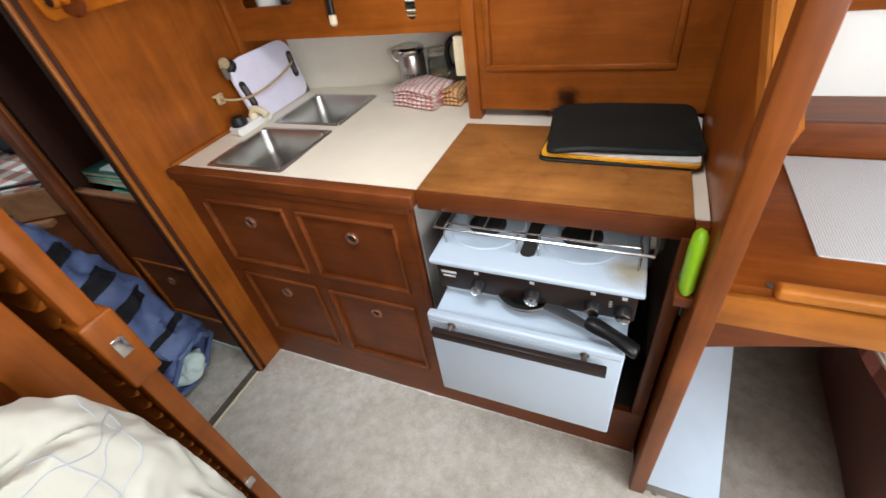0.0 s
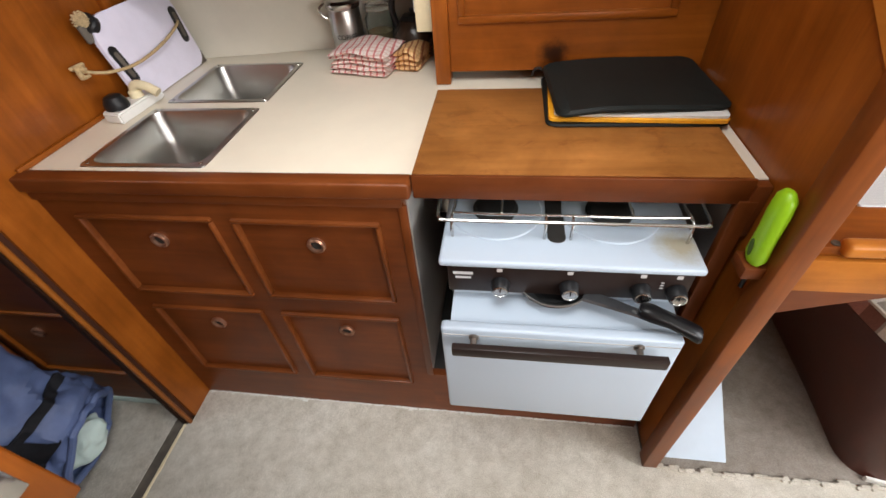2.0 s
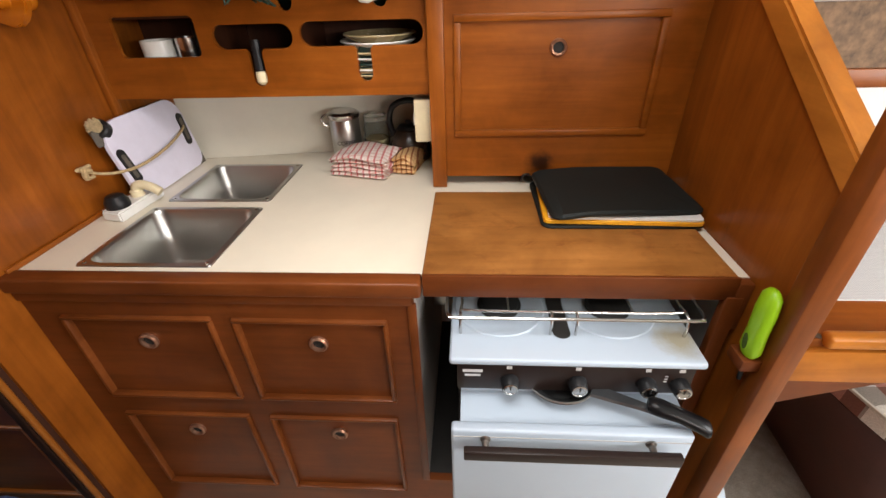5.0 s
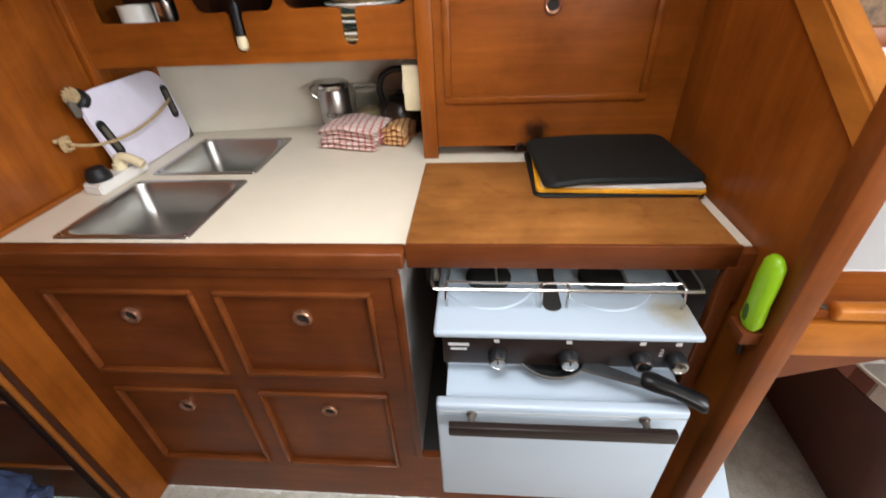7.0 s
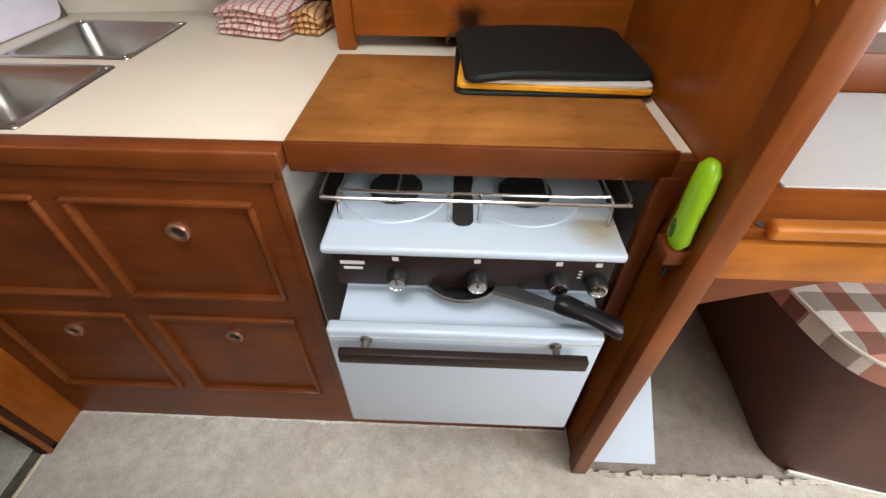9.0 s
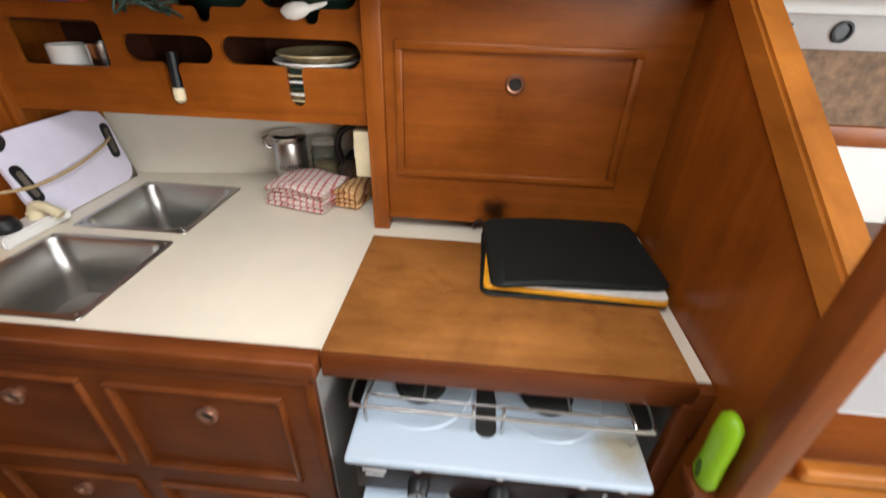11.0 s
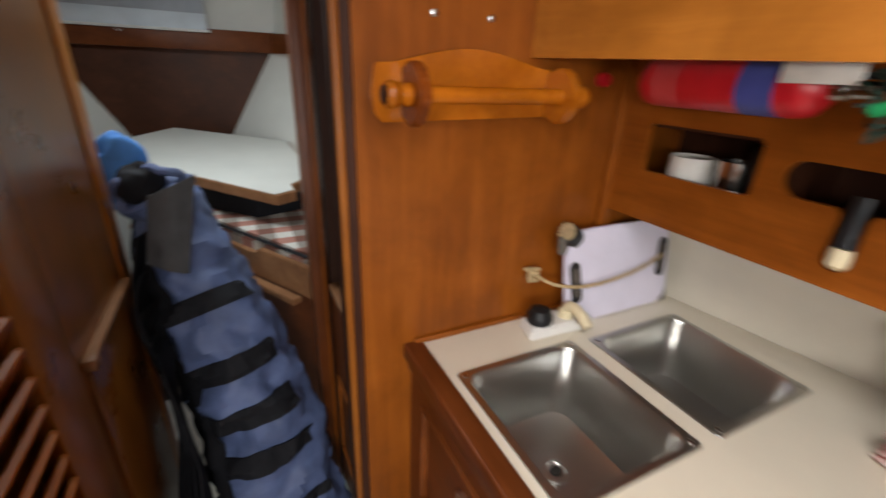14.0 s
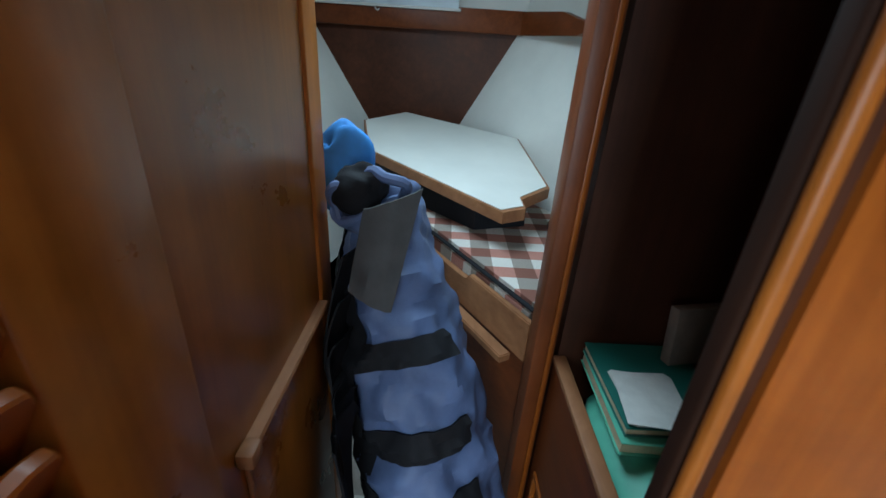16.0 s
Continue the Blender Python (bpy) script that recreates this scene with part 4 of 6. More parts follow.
# ---- paper towel holder on the bulkhead ----
ph = thing("towel_holder", (LEFT, 0.07, 1.36), "glossy orange pine paper towel holder, empty", "holder")
bm = bmesh.new()
arch = [(0.216 - 0.316 * i / 24, 1.408 + 0.024 * max(0.0, math.sin(math.pi * (i / 24 * 1.12 - 0.06))) ** 1.3) for i in range(25)]
prof = [(-0.092, 1.324), (0.214, 1.330), (0.220, 1.345), (0.222, 1.395)] + arch + [(-0.104, 1.395), (-0.107, 1.366), (-0.103, 1.338)]
solid(bm, [(LEFT + 0.0005, y, z) for y, z in prof], (0.014, 0, 0))
bmesh.ops.bevel(bm, geom=list(bm.edges), offset=0.002, segments=2, affect='EDGES')
part("back_board", bm, pine_x, ph)
bracket_wood = wood("dark_pine_x", 'x', (0.14, 0.030, 0.004), (0.20, 0.046, 0.006), (0.27, 0.070, 0.009), rough=0.2)
for yy in (-0.062, 0.206):
    bm = bmesh.new()
    pts = [(LEFT + 0.0145, yy, 1.332), (LEFT + 0.0145, yy, 1.402)]
    for i in range(17):
        a = radians(100 - 200 * i / 16)
        r = 0.040 + 0.0035 * math.cos(4 * a)
        pts.append((LEFT + 0.050 + r * math.cos(a), yy, 1.366 + 1.05 * r * math.sin(a)))
    solid(bm, pts, (0, 0.017, 0))
    bmesh.ops.bevel(bm, geom=list(bm.edges), offset=0.003, segments=2, affect='EDGES')
    part("bracket", bm, bracket_wood if yy < 0 else pine_x, ph, "shaped upright bracket")
bm = bmesh.new()
spin(bm, [(0.006, 0.0), (0.0165, 0.004), (0.0195, 0.012), (0.0165, 0.021), (0.0115, 0.026), (0.0165, 0.033), (0.0165, 0.039), (0.0125, 0.043), (0.0125, 0.308), (0.017, 0.312), (0.018, 0.322), (0.011, 0.330), (0.011, 0.337), (0.0185, 0.347), (0.0195, 0.358), (0.015, 0.366), (0.006, 0.369)], (LEFT + 0.052, -0.103, 1.366), (0, 1, 0), 24)
part("roller", bm, pine_x, ph, "turned pine rod with knobbed ends")
bm = bmesh.new()
spin(bm, [(0.0145, 0.0), (0.012, 0.003), (0.006, 0.0045)], (LEFT + 0.052, -0.1008, 1.366), (0, -1, 0), 20)
part("end_cap", bm, plain("dark_glossy_cap", (0.03, 0.012, 0.008), 0.12, vary=0.2), ph, "dark glossy end of the rod")
for sy in (0.0, 0.099):
    bm = bmesh.new()
    spin(bm, [(0.006, 0.0), (0.006, 0.002), (0.003, 0.004)], (LEFT, sy - 0.004, 1.478), (1, 0, 0), 12)
    solo("screw", bm, chrome, "steel screw head in the teak bulkhead", "screw", "bulkhead screws")
bm = bmesh.new()
spin(bm, [(0.012, 0.0), (0.014, 0.01), (0.010, 0.02)], (LEFT, 0.345, 1.395), (1, 0, 0), 14)
solo("bulkhead_knob", bm, red_paint, "small red knob on the bulkhead", "knob")

# ---- things on the worktop by the sinks ----
cb = thing("chopping_board", (0.0, 0.44, TOP), "lilac-white plastic chopping board leaning on the bulkhead", "chopping board")
TILT_B = pose(0.012, 0.442, TOP + 0.103, 0, -9, 0)


def leaning(bm):
    bmesh.ops.transform(bm, matrix=TILT_B, verts=bm.verts)
    return bm


bm = bmesh.new()
ol = []
for cy, cz, r, a0 in ((0.10, 0.050, 0.055, 0), (-0.095, 0.045, 0.06, 90), (-0.110, -0.062, 0.04, 180), (0.118, -0.062, 0.04, 270)):
    for i in range(7):
        a = radians(a0 + 15 * i)
        ol.append((cy + r * math.cos(a), cz + r * math.sin(a)))
plate(bm, ol, [], lambda u, v, w: Vector((w - 0.005, u, v)), 0.010)
part("board", leaning(bm), board_white, cb)
for cy, cz, tip in ((-0.128, -0.008, 8), (0.132, 0.012, -5)):
    bm = bmesh.new()
    pts = round_rect(0, 0, 0.028, 0.094, 0.0135, 0)
    loft(bm, [[Vector((0.0052, v.x, v.y)) for v in pts], [Vector((0.0075, v.x * 0.96, v.y * 0.98)) for v in pts]])
    bmesh.ops.transform(bm, matrix=pose(0, cy, cz, tip, 0, 0), verts=bm.verts)
    grip = part("grip", leaning(bm), black_plastic, cb, "black rubber grip slot")
    bm = bmesh.new()
    pts = round_rect(0, 0, 0.013, 0.066, 0.006, 0)
    loft(bm, [[Vector((0.0076, v.x, v.y)) for v in pts], [Vector((0.0080, v.x, v.y)) for v in pts]])
    bmesh.ops.transform(bm, matrix=pose(0, cy, cz, tip, 0, 0), verts=bm.verts)
    part("slot", leaning(bm), black_rubber, grip)
for cy, cz in ((-0.150, 0.076), (0.150, -0.088), (-0.14, -0.095)):
    bm = bmesh.new()
    box(bm, (-0.009, cy - 0.020, cz - 0.02), (0.0, cy + 0.020, cz + 0.02), 0.006)
    part("corner_foot", leaning(bm), black_rubber, cb, "black rubber corner")
rp = thing("rope_loop", (-0.02, 0.42, 1.0), "natural rope that holds the boards to the bulkhead", "rope")
bm = bmesh.new()
tube(bm, [(LEFT + 0.012, 0.235, 1.012), (0.010, 0.262, 0.998), (0.030, 0.33, 0.990), (0.034, 0.42, 0.996), (0.030, 0.50, 1.008), (0.018, 0.57, 1.022), (-0.01, 0.606, 1.034)], 0.0038)
part("rope", bm, rope_mat, rp)
bm = bmesh.new()
random.seed(3)
for k in range(5):
    c = Vector((LEFT + 0.014, 0.228, 1.014))
    pts = [c + Vector((random.uniform(-0.010, 0.012), random.uniform(-0.014, 0.014), random.uniform(-0.016, 0.014))) for _ in range(5)]
    tube(bm, pts, 0.004, 7, 4)
part("knot", bm, rope_mat, rp, "frayed rope knot")
br = thing("dish_brush", (-0.01, 0.30, 1.1), "round dish brush with pale bristles behind the boards", "brush")
bm = bmesh.new()
random.seed(9)
for k in range(260):
    a, b = random.uniform(0, 6.28), random.uniform(0, 1) ** 0.5
    axis = Vector((0.10, -0.80, 0.60)).normalized()
    e1 = axis.cross(Vector((1, 0, 0))).normalized()
    e2 = axis.cross(e1)
    off = e1 * math.cos(a) * b + e2 * math.sin(a) * b
    p = Vector((-0.010, 0.303, 1.098)) + off * 0.015
    rod(bm, p, p + axis * random.uniform(0.014, 0.019) + off * 0.004, 0.0014, 0.0009, 4)
part("bristles", bm, bristle, br)
bm = bmesh.new()
spin(bm, [(0.014, 0.0), (0.024, 0.006), (0.025, 0.022), (0.021, 0.027)], (-0.012, 0.320, 1.083), (0.10, -0.80, 0.60), 18)
part("head", bm, black_plastic, br)
bm = bmesh.new()
tube(bm, [(-0.018, 0.312, 1.090), (-0.022, 0.330, 1.0), (-0.016, 0.345, 0.935), (-0.010, 0.350, 0.903)], 0.006)
part("handle", bm, black_plastic, br)
tp = thing("pump_tap", (0.03, 0.27, TOP), "white pump tap with a black knob and cream spout", "tap")
bm = bmesh.new()
solid(bm, [(-0.006, 0.198, TOP + 0.0005), (0.050, 0.186, TOP + 0.0005), (0.058, 0.345, TOP + 0.0005), (0.004, 0.352, TOP + 0.0005)], (0, 0, 0.026))
bmesh.ops.bevel(bm, geom=list(bm.edges), offset=0.004, segments=2, affect='EDGES')
part("base", bm, white_plastic, tp)
bm = bmesh.new()
spin(bm, [(0.027, 0.0), (0.028, 0.006), (0.0265, 0.016), (0.020, 0.028), (0.011, 0.032)], (0.022, 0.226, TOP + 0.0265))
part("knob", bm, black_plastic, tp, "black pump knob")
bm = bmesh.new()
tube(bm, [(0.028, 0.290, TOP + 0.0265), (0.030, 0.290, TOP + 0.048), (0.046, 0.292, TOP + 0.056), (0.070, 0.293, TOP + 0.048), (0.090, 0.293, TOP + 0.034)], 0.0115, 12, 4)
part("spout", bm, cream_plastic, tp, "cream plastic spout")
bm = bmesh.new()
spin(bm, [(0.016, 0.0), (0.016, 0.014), (0.011, 0.018)], (0.028, 0.29, TOP + 0.0265), seg=18)
part("collar", bm, cream_plastic, tp)

# canisters, kettle and towels by the wall cabinet
cf = thing("coffee_canister", (0.50, 0.63, TOP), "steel clip-top coffee canister", "canister")
bm = bmesh.new()
spin(bm, [(0.043, 0.001), (0.046, 0.006), (0.046, 0.120), (0.044, 0.124), (0.044, 0.128)], (0.500, 0.630, TOP))
part("body", bm, steel, cf)
bm = bmesh.new()
spin(bm, [(0.047, 0.129), (0.049, 0.132), (0.049, 0.142), (0.040, 0.149), (0.0, 0.150)][:4], (0.500, 0.630, TOP))
part("lid", bm, chrome, cf, "bright steel lid")
bm = bmesh.new()
tube(bm, [(0.452, 0.615, TOP + 0.105), (0.440, 0.610, TOP + 0.115), (0.436, 0.608, TOP + 0.132), (0.450, 0.612, TOP + 0.142)], 0.0022)
tube(bm, [(0.454, 0.625, TOP + 0.105), (0.438, 0.625, TOP + 0.110), (0.432, 0.622, TOP + 0.128), (0.450, 0.628, TOP + 0.140)], 0.0022)
part("clip", bm, chrome, cf, "bent wire clip")
word = bpy.data.curves.new("lettering", 'FONT')
word.body, word.size, word.extrude, word.align_x = "COFFEE", 0.018, 0.0003, 'CENTER'
tmp = bpy.data.objects.new("lettering_source", word)
wm = bpy.data.meshes.new_from_object(tmp)
bpy.data.objects.remove(tmp)
bm = bmesh.new()
bm.from_mesh(wm)
for v in bm.verts:
    a = v.co.x / 0.0465
    v.co = Vector((0.500 + (0.0467 + v.co.z) * math.sin(a + 0.25), 0.630 - (0.0467 + v.co.z) * math.cos(a + 0.25), TOP + 0.055 + v.co.y))
part("lettering", bm, black_plastic, cf, "black printed word")


def jar(cx, cy, r, h, label):
    j = thing("glass_jar", (cx, cy, TOP), label, "jar", "jars on the worktop")
    bm = bmesh.new()
    spin(bm, [(r * 0.9, 0.001), (r, 0.006), (r, h * 0.82), (r * 0.85, h * 0.9), (r * 0.82, h), (r * 0.76, h), (r * 0.78, h * 0.9), (r * 0.93, h * 0.8), (r * 0.93, 0.008)], (cx, cy, TOP))
    part("jar", bm, glass, j)
    bm = bmesh.new()
    spin(bm, [(r * 0.9, 0.0), (r * 0.9, 0.014), (r * 0.6, 0.018)], (cx, cy, TOP + h + 0.0005))
    part("lid", bm, glass, j)
    bm = bmesh.new()
    spin(bm, [(r * 0.91, 0.009), (r * 0.91, h * 0.5), (r * 0.4, h * 0.55)], (cx, cy, TOP))
    part("contents", bm, tan_china, j)
    return j


jar(0.592, 0.655, 0.040, 0.115, "small clear glass jar with pale contents")
kt = thing("kettle", (0.70, 0.62, TOP), "dark kettle with an arched black handle", "kettle")
bm = bmesh.new()
spin(bm, [(0.060, 0.001), (0.066, 0.010), (0.062, 0.060), (0.042, 0.090), (0.038, 0.094)], (0.700, 0.625, TOP))
part("body", bm, plain("brown_kettle_enamel", (0.045, 0.03, 0.02), 0.25, vary=0.2), kt)
bm = bmesh.new()
tube(bm, [(0.655, 0.615, TOP + 0.075), (0.645, 0.610, TOP + 0.125), (0.660, 0.610, TOP + 0.165), (0.700, 0.615, TOP + 0.180), (0.740, 0.620, TOP + 0.165), (0.750, 0.625, TOP + 0.11), (0.742, 0.625, TOP + 0.075)], 0.009, 10, 4)
part("handle", bm, black_plastic, kt)
bm = bmesh.new()
spin(bm, [(0.037, 0.0), (0.030, 0.010), (0.010, 0.014), (0.010, 0.024)], (0.700, 0.625, TOP + 0.0945))
part("lid", bm, black_plastic, kt)
wb = thing("switch_box", (0.77, 0.455, 1.07), "cream plastic switch box on the cabinet post", "switch")
bm = bmesh.new()
box(bm, (0.745, 0.428, 1.014), (0.7895, 0.470, 1.124), 0.004)
part("box", bm, cream_plastic, wb)
bm = bmesh.new()
box(bm, (0.7405, 0.440, 1.055), (0.7455, 0.458, 1.085), 0.002)
part("rocker", bm, white_plastic, wb)


def towel(cx, cy, w, d, turns, material, layers, label, seed):
    """A folded cloth: rounded folds with soft waves, lying on one another."""
    tw = thing("tea_towel", (cx, cy, TOP), label, "towel")
    z = TOP + 0.001
    rs = np.random.RandomState(seed)
    for k in range(layers):
        bm = bmesh.new()
        h = 0.0125
        ph1, ph2 = rs.uniform(0, 6.28, 2)
        off = Vector((rs.uniform(-0.006, 0.006), rs.uniform(-0.006, 0.006), 0))
        nx, ny = 18, 12
        grid = {}
        for s in (0, 1):
            for i in range(nx + 1):
                for j in range(ny + 1):
                    u, v = i / nx - 0.5, j / ny - 0.5
                    e = math.sqrt(max(0.0, min(1.0, 11 * min(0.5 - abs(u), 0.5 - abs(v)))))
                    wave = 0.0025 * math.sin(9 * u + ph1) * math.cos(7 * v + ph2) + 0.007 * (k / layers) * math.sin(4 * u + 1.2) - 0.010 * (k / layers) * max(0.0, u)
                    zz = z + h / 2 + (h / 2) * (e if s else -e) + (wave if k else max(0, wave) * s)
                    grid[s, i, j] = bm.verts.new(Vector((cx + u * w, cy + v * d, zz)) + off)
        for s in (0, 1):
            for i in range(nx):
                for j in range(ny):
                    bm.faces.new([grid[s, a, b] for a, b in ((i, j), (i + 1, j), (i + 1, j + 1), (i, j + 1))])
        c = Vector((cx, cy, 0))
        bmesh.ops.transform(bm, matrix=Matrix.Translation(c) @ pose(0, 0, 0, 0, 0, turns) @ Matrix.Translation(-c), verts=bm.verts)
        bmesh.ops.remove_doubles(bm, verts=bm.verts, dist=0.0004)
        part("fold", bm, material, tw)
        z += h * 0.98
    return tw


towel(0.588, 0.520, 0.175, 0.140, -14, towel_red, 5, "folded red and white check tea towel", 1)
towel(0.708, 0.534, 0.066, 0.118, -12, towel_tan, 4, "folded tan check tea towel", 2)

# ---- folder on the cover board ----
fo = thing("document_folder", (1.22, 0.28, TOP + 0.009), "black zipped leatherette document folder with orange papers", "folder")
FC = (1.222, 0.272)


def pad(bm, w, d, r, z0, z1, soft):
    """A soft-edged rounded slab centred on the folder."""
    loft(bm, [round_rect(*FC, w - soft, d - soft, r, z0), round_rect(*FC, w, d, r, z0 + soft * 0.5), round_rect(*FC, w, d, r, z1 - soft * 0.5), round_rect(*FC, w - soft, d - soft, r, z1)])


bm = bmesh.new()
pad(bm, 0.350, 0.252, 0.022, TOP + 0.0095, TOP + 0.0165, 0.005)
part("back_cover", bm, leather, fo)
bm = bmesh.new()
pad(bm, 0.338, 0.240, 0.012, TOP + 0.017, TOP + 0.0265, 0.003)
bmesh.ops.transform(bm, matrix=Matrix.Translation((*FC, 0)) @ pose(0.004, -0.002, 0, 0, 0, -2.6) @ Matrix.Translation((-FC[0], -FC[1], 0)), verts=bm.verts)
part("folder_leaves", bm, orange_edge, fo, "orange card folders")
bm = bmesh.new()
pad(bm, 0.325, 0.228, 0.010, TOP + 0.0268, TOP + 0.0325, 0.001)
bmesh.ops.transform(bm, matrix=Matrix.Translation((*FC, 0)) @ pose(0.009, -0.004, 0, 0, 0, -3.0) @ Matrix.Translation((-FC[0], -FC[1], 0)), verts=bm.verts)
part("notepad", bm, paper, fo, "white papers")
bm = bmesh.new()
pad(bm, 0.336, 0.236, 0.026, TOP + 0.034, TOP + 0.048, 0.010)
bmesh.ops.transform(bm, matrix=Matrix.Translation((*FC, 0)) @ pose(0.001, -0.001, 0, 0, 0, 5.5) @ Matrix.Translation((-FC[0], -FC[1], 0)), verts=bm.verts)
for crease in (1.09, 1.15, 1.21, 1.27, 1.33):
    bmesh.ops.bisect_plane(bm, geom=list(bm.verts) + list(bm.edges) + list(bm.faces), plane_co=(crease, 0, 0), plane_no=(1, 0, 0))
bmesh.ops.bisect_plane(bm, geom=list(bm.verts) + list(bm.edges) + list(bm.faces), plane_co=(1.222, 0.28, 0), plane_no=(0, 1, 0))
for v in bm.verts:
    v.co.z += 0.010 * max(0.0, (v.co.y - 0.20) / 0.2) * (1 if v.co.z > TOP + 0.038 else 0.0)
    v.co.z -= 0.008 * max(0.0, (1.12 - v.co.x) / 0.07) * max(0.0, (0.24 - v.co.y) / 0.08)
    v.co.z += 0.004 * math.sin((v.co.x - 1.05) * 14)
part("front_cover", bm, leather, fo)
bm = bmesh.new()
tube(bm, [(1.050, 0.398, TOP + 0.030), (1.040, 0.402, TOP + 0.034), (1.030, 0.398, TOP + 0.028), (1.026, 0.390, TOP + 0.020)], 0.0035)
part("zip_pull", bm, brown_panel, fo, "dark zip pull")

# ---- lime handled lighter on the partition ----
lg = thing("gas_lighter", (RIGHT - 0.01, -0.055, 0.79), "lime green plastic lighter in a small dark holder", "lighter")
bm = bmesh.new()
loops = []
for t, w in ((0.0, 0.004), (0.02, 0.012), (0.12, 0.0185), (0.4, 0.0170), (0.7, 0.0180), (0.9, 0.0160), (0.98, 0.009), (1.0, 0.003)):
    c = Vector((1.383, -0.092 + 0.008 * t, 0.806 + 0.138 * t))
    loops.append([c + Vector((0.8 * w * math.cos(k), 1.2 * w * math.sin(k), 0)) for k in (2 * math.pi * i / 16 for i in range(16))])
loft(bm, loops)
part("handle", bm, lime, lg)
# dark oval laid on the handle for the shade in its hole
bm = bmesh.new()
loops = []
for s in (0, 1):
    loops.append([Vector((1.3690 - 0.001 * s, -0.0905 + 0.006 * math.cos(k) + 0.003 * math.sin(k), 0.838 + 0.015 * math.sin(k))) for k in (2 * math.pi * i / 14 for i in range(14))])
loft(bm, loops)
part("trigger_hole", bm, plain("hole_shade_lime", (0.05, 0.10, 0.006), 0.4), lg)
bm = bmesh.new()
box(bm, (1.366, -0.111, 0.782), (RIGHT - 0.0005, -0.066, 0.807), 0.003)
part("holder", bm, mahogany_x, lg, "small dark wooden holder")
bm = bmesh.new()
rod(bm, (1.388, -0.090, 0.782), (1.388, -0.092, 0.745), 0.004)
part("barrel", bm, black_plastic, lg)
lg.location += Vector((-0.006, -0.022, 0))

# ---- chart table side ----
ct = thing("chart_table", (1.8, 0.2, 0.72), "teak chart table with a raised front fiddle", "table")
bm = bmesh.new()
box(bm, (1.428, -0.088, 0.800), (2.5, 0.50, 0.820), 0.002)
part("tabletop", bm, teak_x, ct)
bm = bmesh.new()
box(bm, (1.515, -0.102, 0.806), (2.5, -0.074, 0.834), 0.009, 4)
part("fiddle", bm, pale_lit_x, ct, "rounded pale teak fiddle")
bm = bmesh.new()
box(bm, (1.434, -0.100, 0.724), (2.5, -0.080, 0.7995), 0.002)
part("apron", bm, pale_lit_x, ct, "pale orange teak apron")
bm = bmesh.new()
spin(bm, [(0.007, 0.0), (0.007, 0.002)], (1.510, -0.079, 0.8205), seg=12)
part("plug", bm, black_rubber, ct)
bm = bmesh.new()
solid(bm, [(1.434, -0.098, 0.640), (1.434, -0.098, 0.7235), (1.66, -0.098, 0.7235), (1.55, -0.098, 0.685)], (0, 0.018, 0))
part("knee", bm, mahogany_x, ct, "dark curved knee bracket")
bm = bmesh.new()
box(bm, (1.428, 0.42, 0.8205), (2.5, 0.445, 0.905), 0.003)
part("back_fiddle", bm, mahogany_x, ct, "dark back board")
part("back_shelf", boxed((1.428, 0.4455, 0.885), (2.5, 0.598, 0.9)), mahogany_x, ct)
bm = bmesh.new()
loft(bm, [round_rect(1.935, 0.214, 0.68, 0.385, 0.006, 0.8205), round_rect(1.935, 0.214, 0.68, 0.385, 0.006, 0.8245)])
solo("antislip_mat", bm, netting, "white anti-slip netting mat on the chart table", "mat")
bm = bmesh.new()
box(bm, (1.50, 0.575, 1.102), (2.9, 0.5995, 1.150), 0.004)
structure("trim_chart_shelf", bm, teak_x, "teak batten below the instrument panel", "trim")
structure("wall_instrument", boxed((1.50, 0.585, 1.1505), (2.9, 0.5995, 1.305)), cork, "mottled brown cork panel", "wall")
ip = thing("instrument_panel", (1.8, 0.59, 1.34), "grey switch panel with black sockets", "panel")
bm = bmesh.new()
box(bm, (1.55, 0.580, 1.306), (2.6, 0.5995, 1.372), 0.002)
part("plate", bm, grey_panel, ip)
for sx in (1.768, 1.90, 2.02):
    bm = bmesh.new()
    spin(bm, [(0.021, 0.0), (0.021, 0.006), (0.016, 0.007), (0.015, 0.002)], (sx, 0.580, 1.341), (0, -1, 0), 20)
    part("socket", bm, black_plastic, ip)
bm = bmesh.new()
box(bm, (1.64, 0.577, 1.335), (1.665, 0.580, 1.355))
part("switch", bm, black_plastic, ip)

# sloping pale board under the table
sb = thing("ramp_board", (1.53, 0.1, 0), "pale blue-white painted board leaning under the chart table", "board")
bm = bmesh.new()
solid(bm, [(1.433, -0.118, 0.004), (1.622, -0.118, 0.004), (1.622, 0.32, 0.322), (1.433, 0.32, 0.322)], (0, -0.006, 0.010))
part("board", bm, step_paint, sb)
part("support", boxed((1.445, 0.20, -0.003), (1.61, 0.22, 0.232)), step_paint, sb)
for sx in (1.475, 1.53, 1.585):
    bm = bmesh.new()
    spin(bm, [(0.006, 0.0), (0.006, 0.0015)], (sx, -0.094, 0.0335), (0, -0.6, 0.8), 12)
    part("screw", bm, chrome, sb)

# settee seat beyond the chart table
se = thing("settee", (2.3, 0.1, 0), "dark brown settee base with a plaid cushion", "seat")


def ribbon(pts, n=6):
    out = []
    for i in range(len(pts)):
        a, b, c = Vector(pts[i - 1]), Vector(pts[i]), Vector(pts[(i + 1) % len(pts)])
        p, q = b.lerp(a, min(0.4, 0.1 / (b - a).length)), b.lerp(c, min(0.4, 0.1 / (c - b).length))
        for k in range(n + 1):
            t = k / n
            out.append(p.lerp(b, t).lerp(b.lerp(q, t), t))
    return out


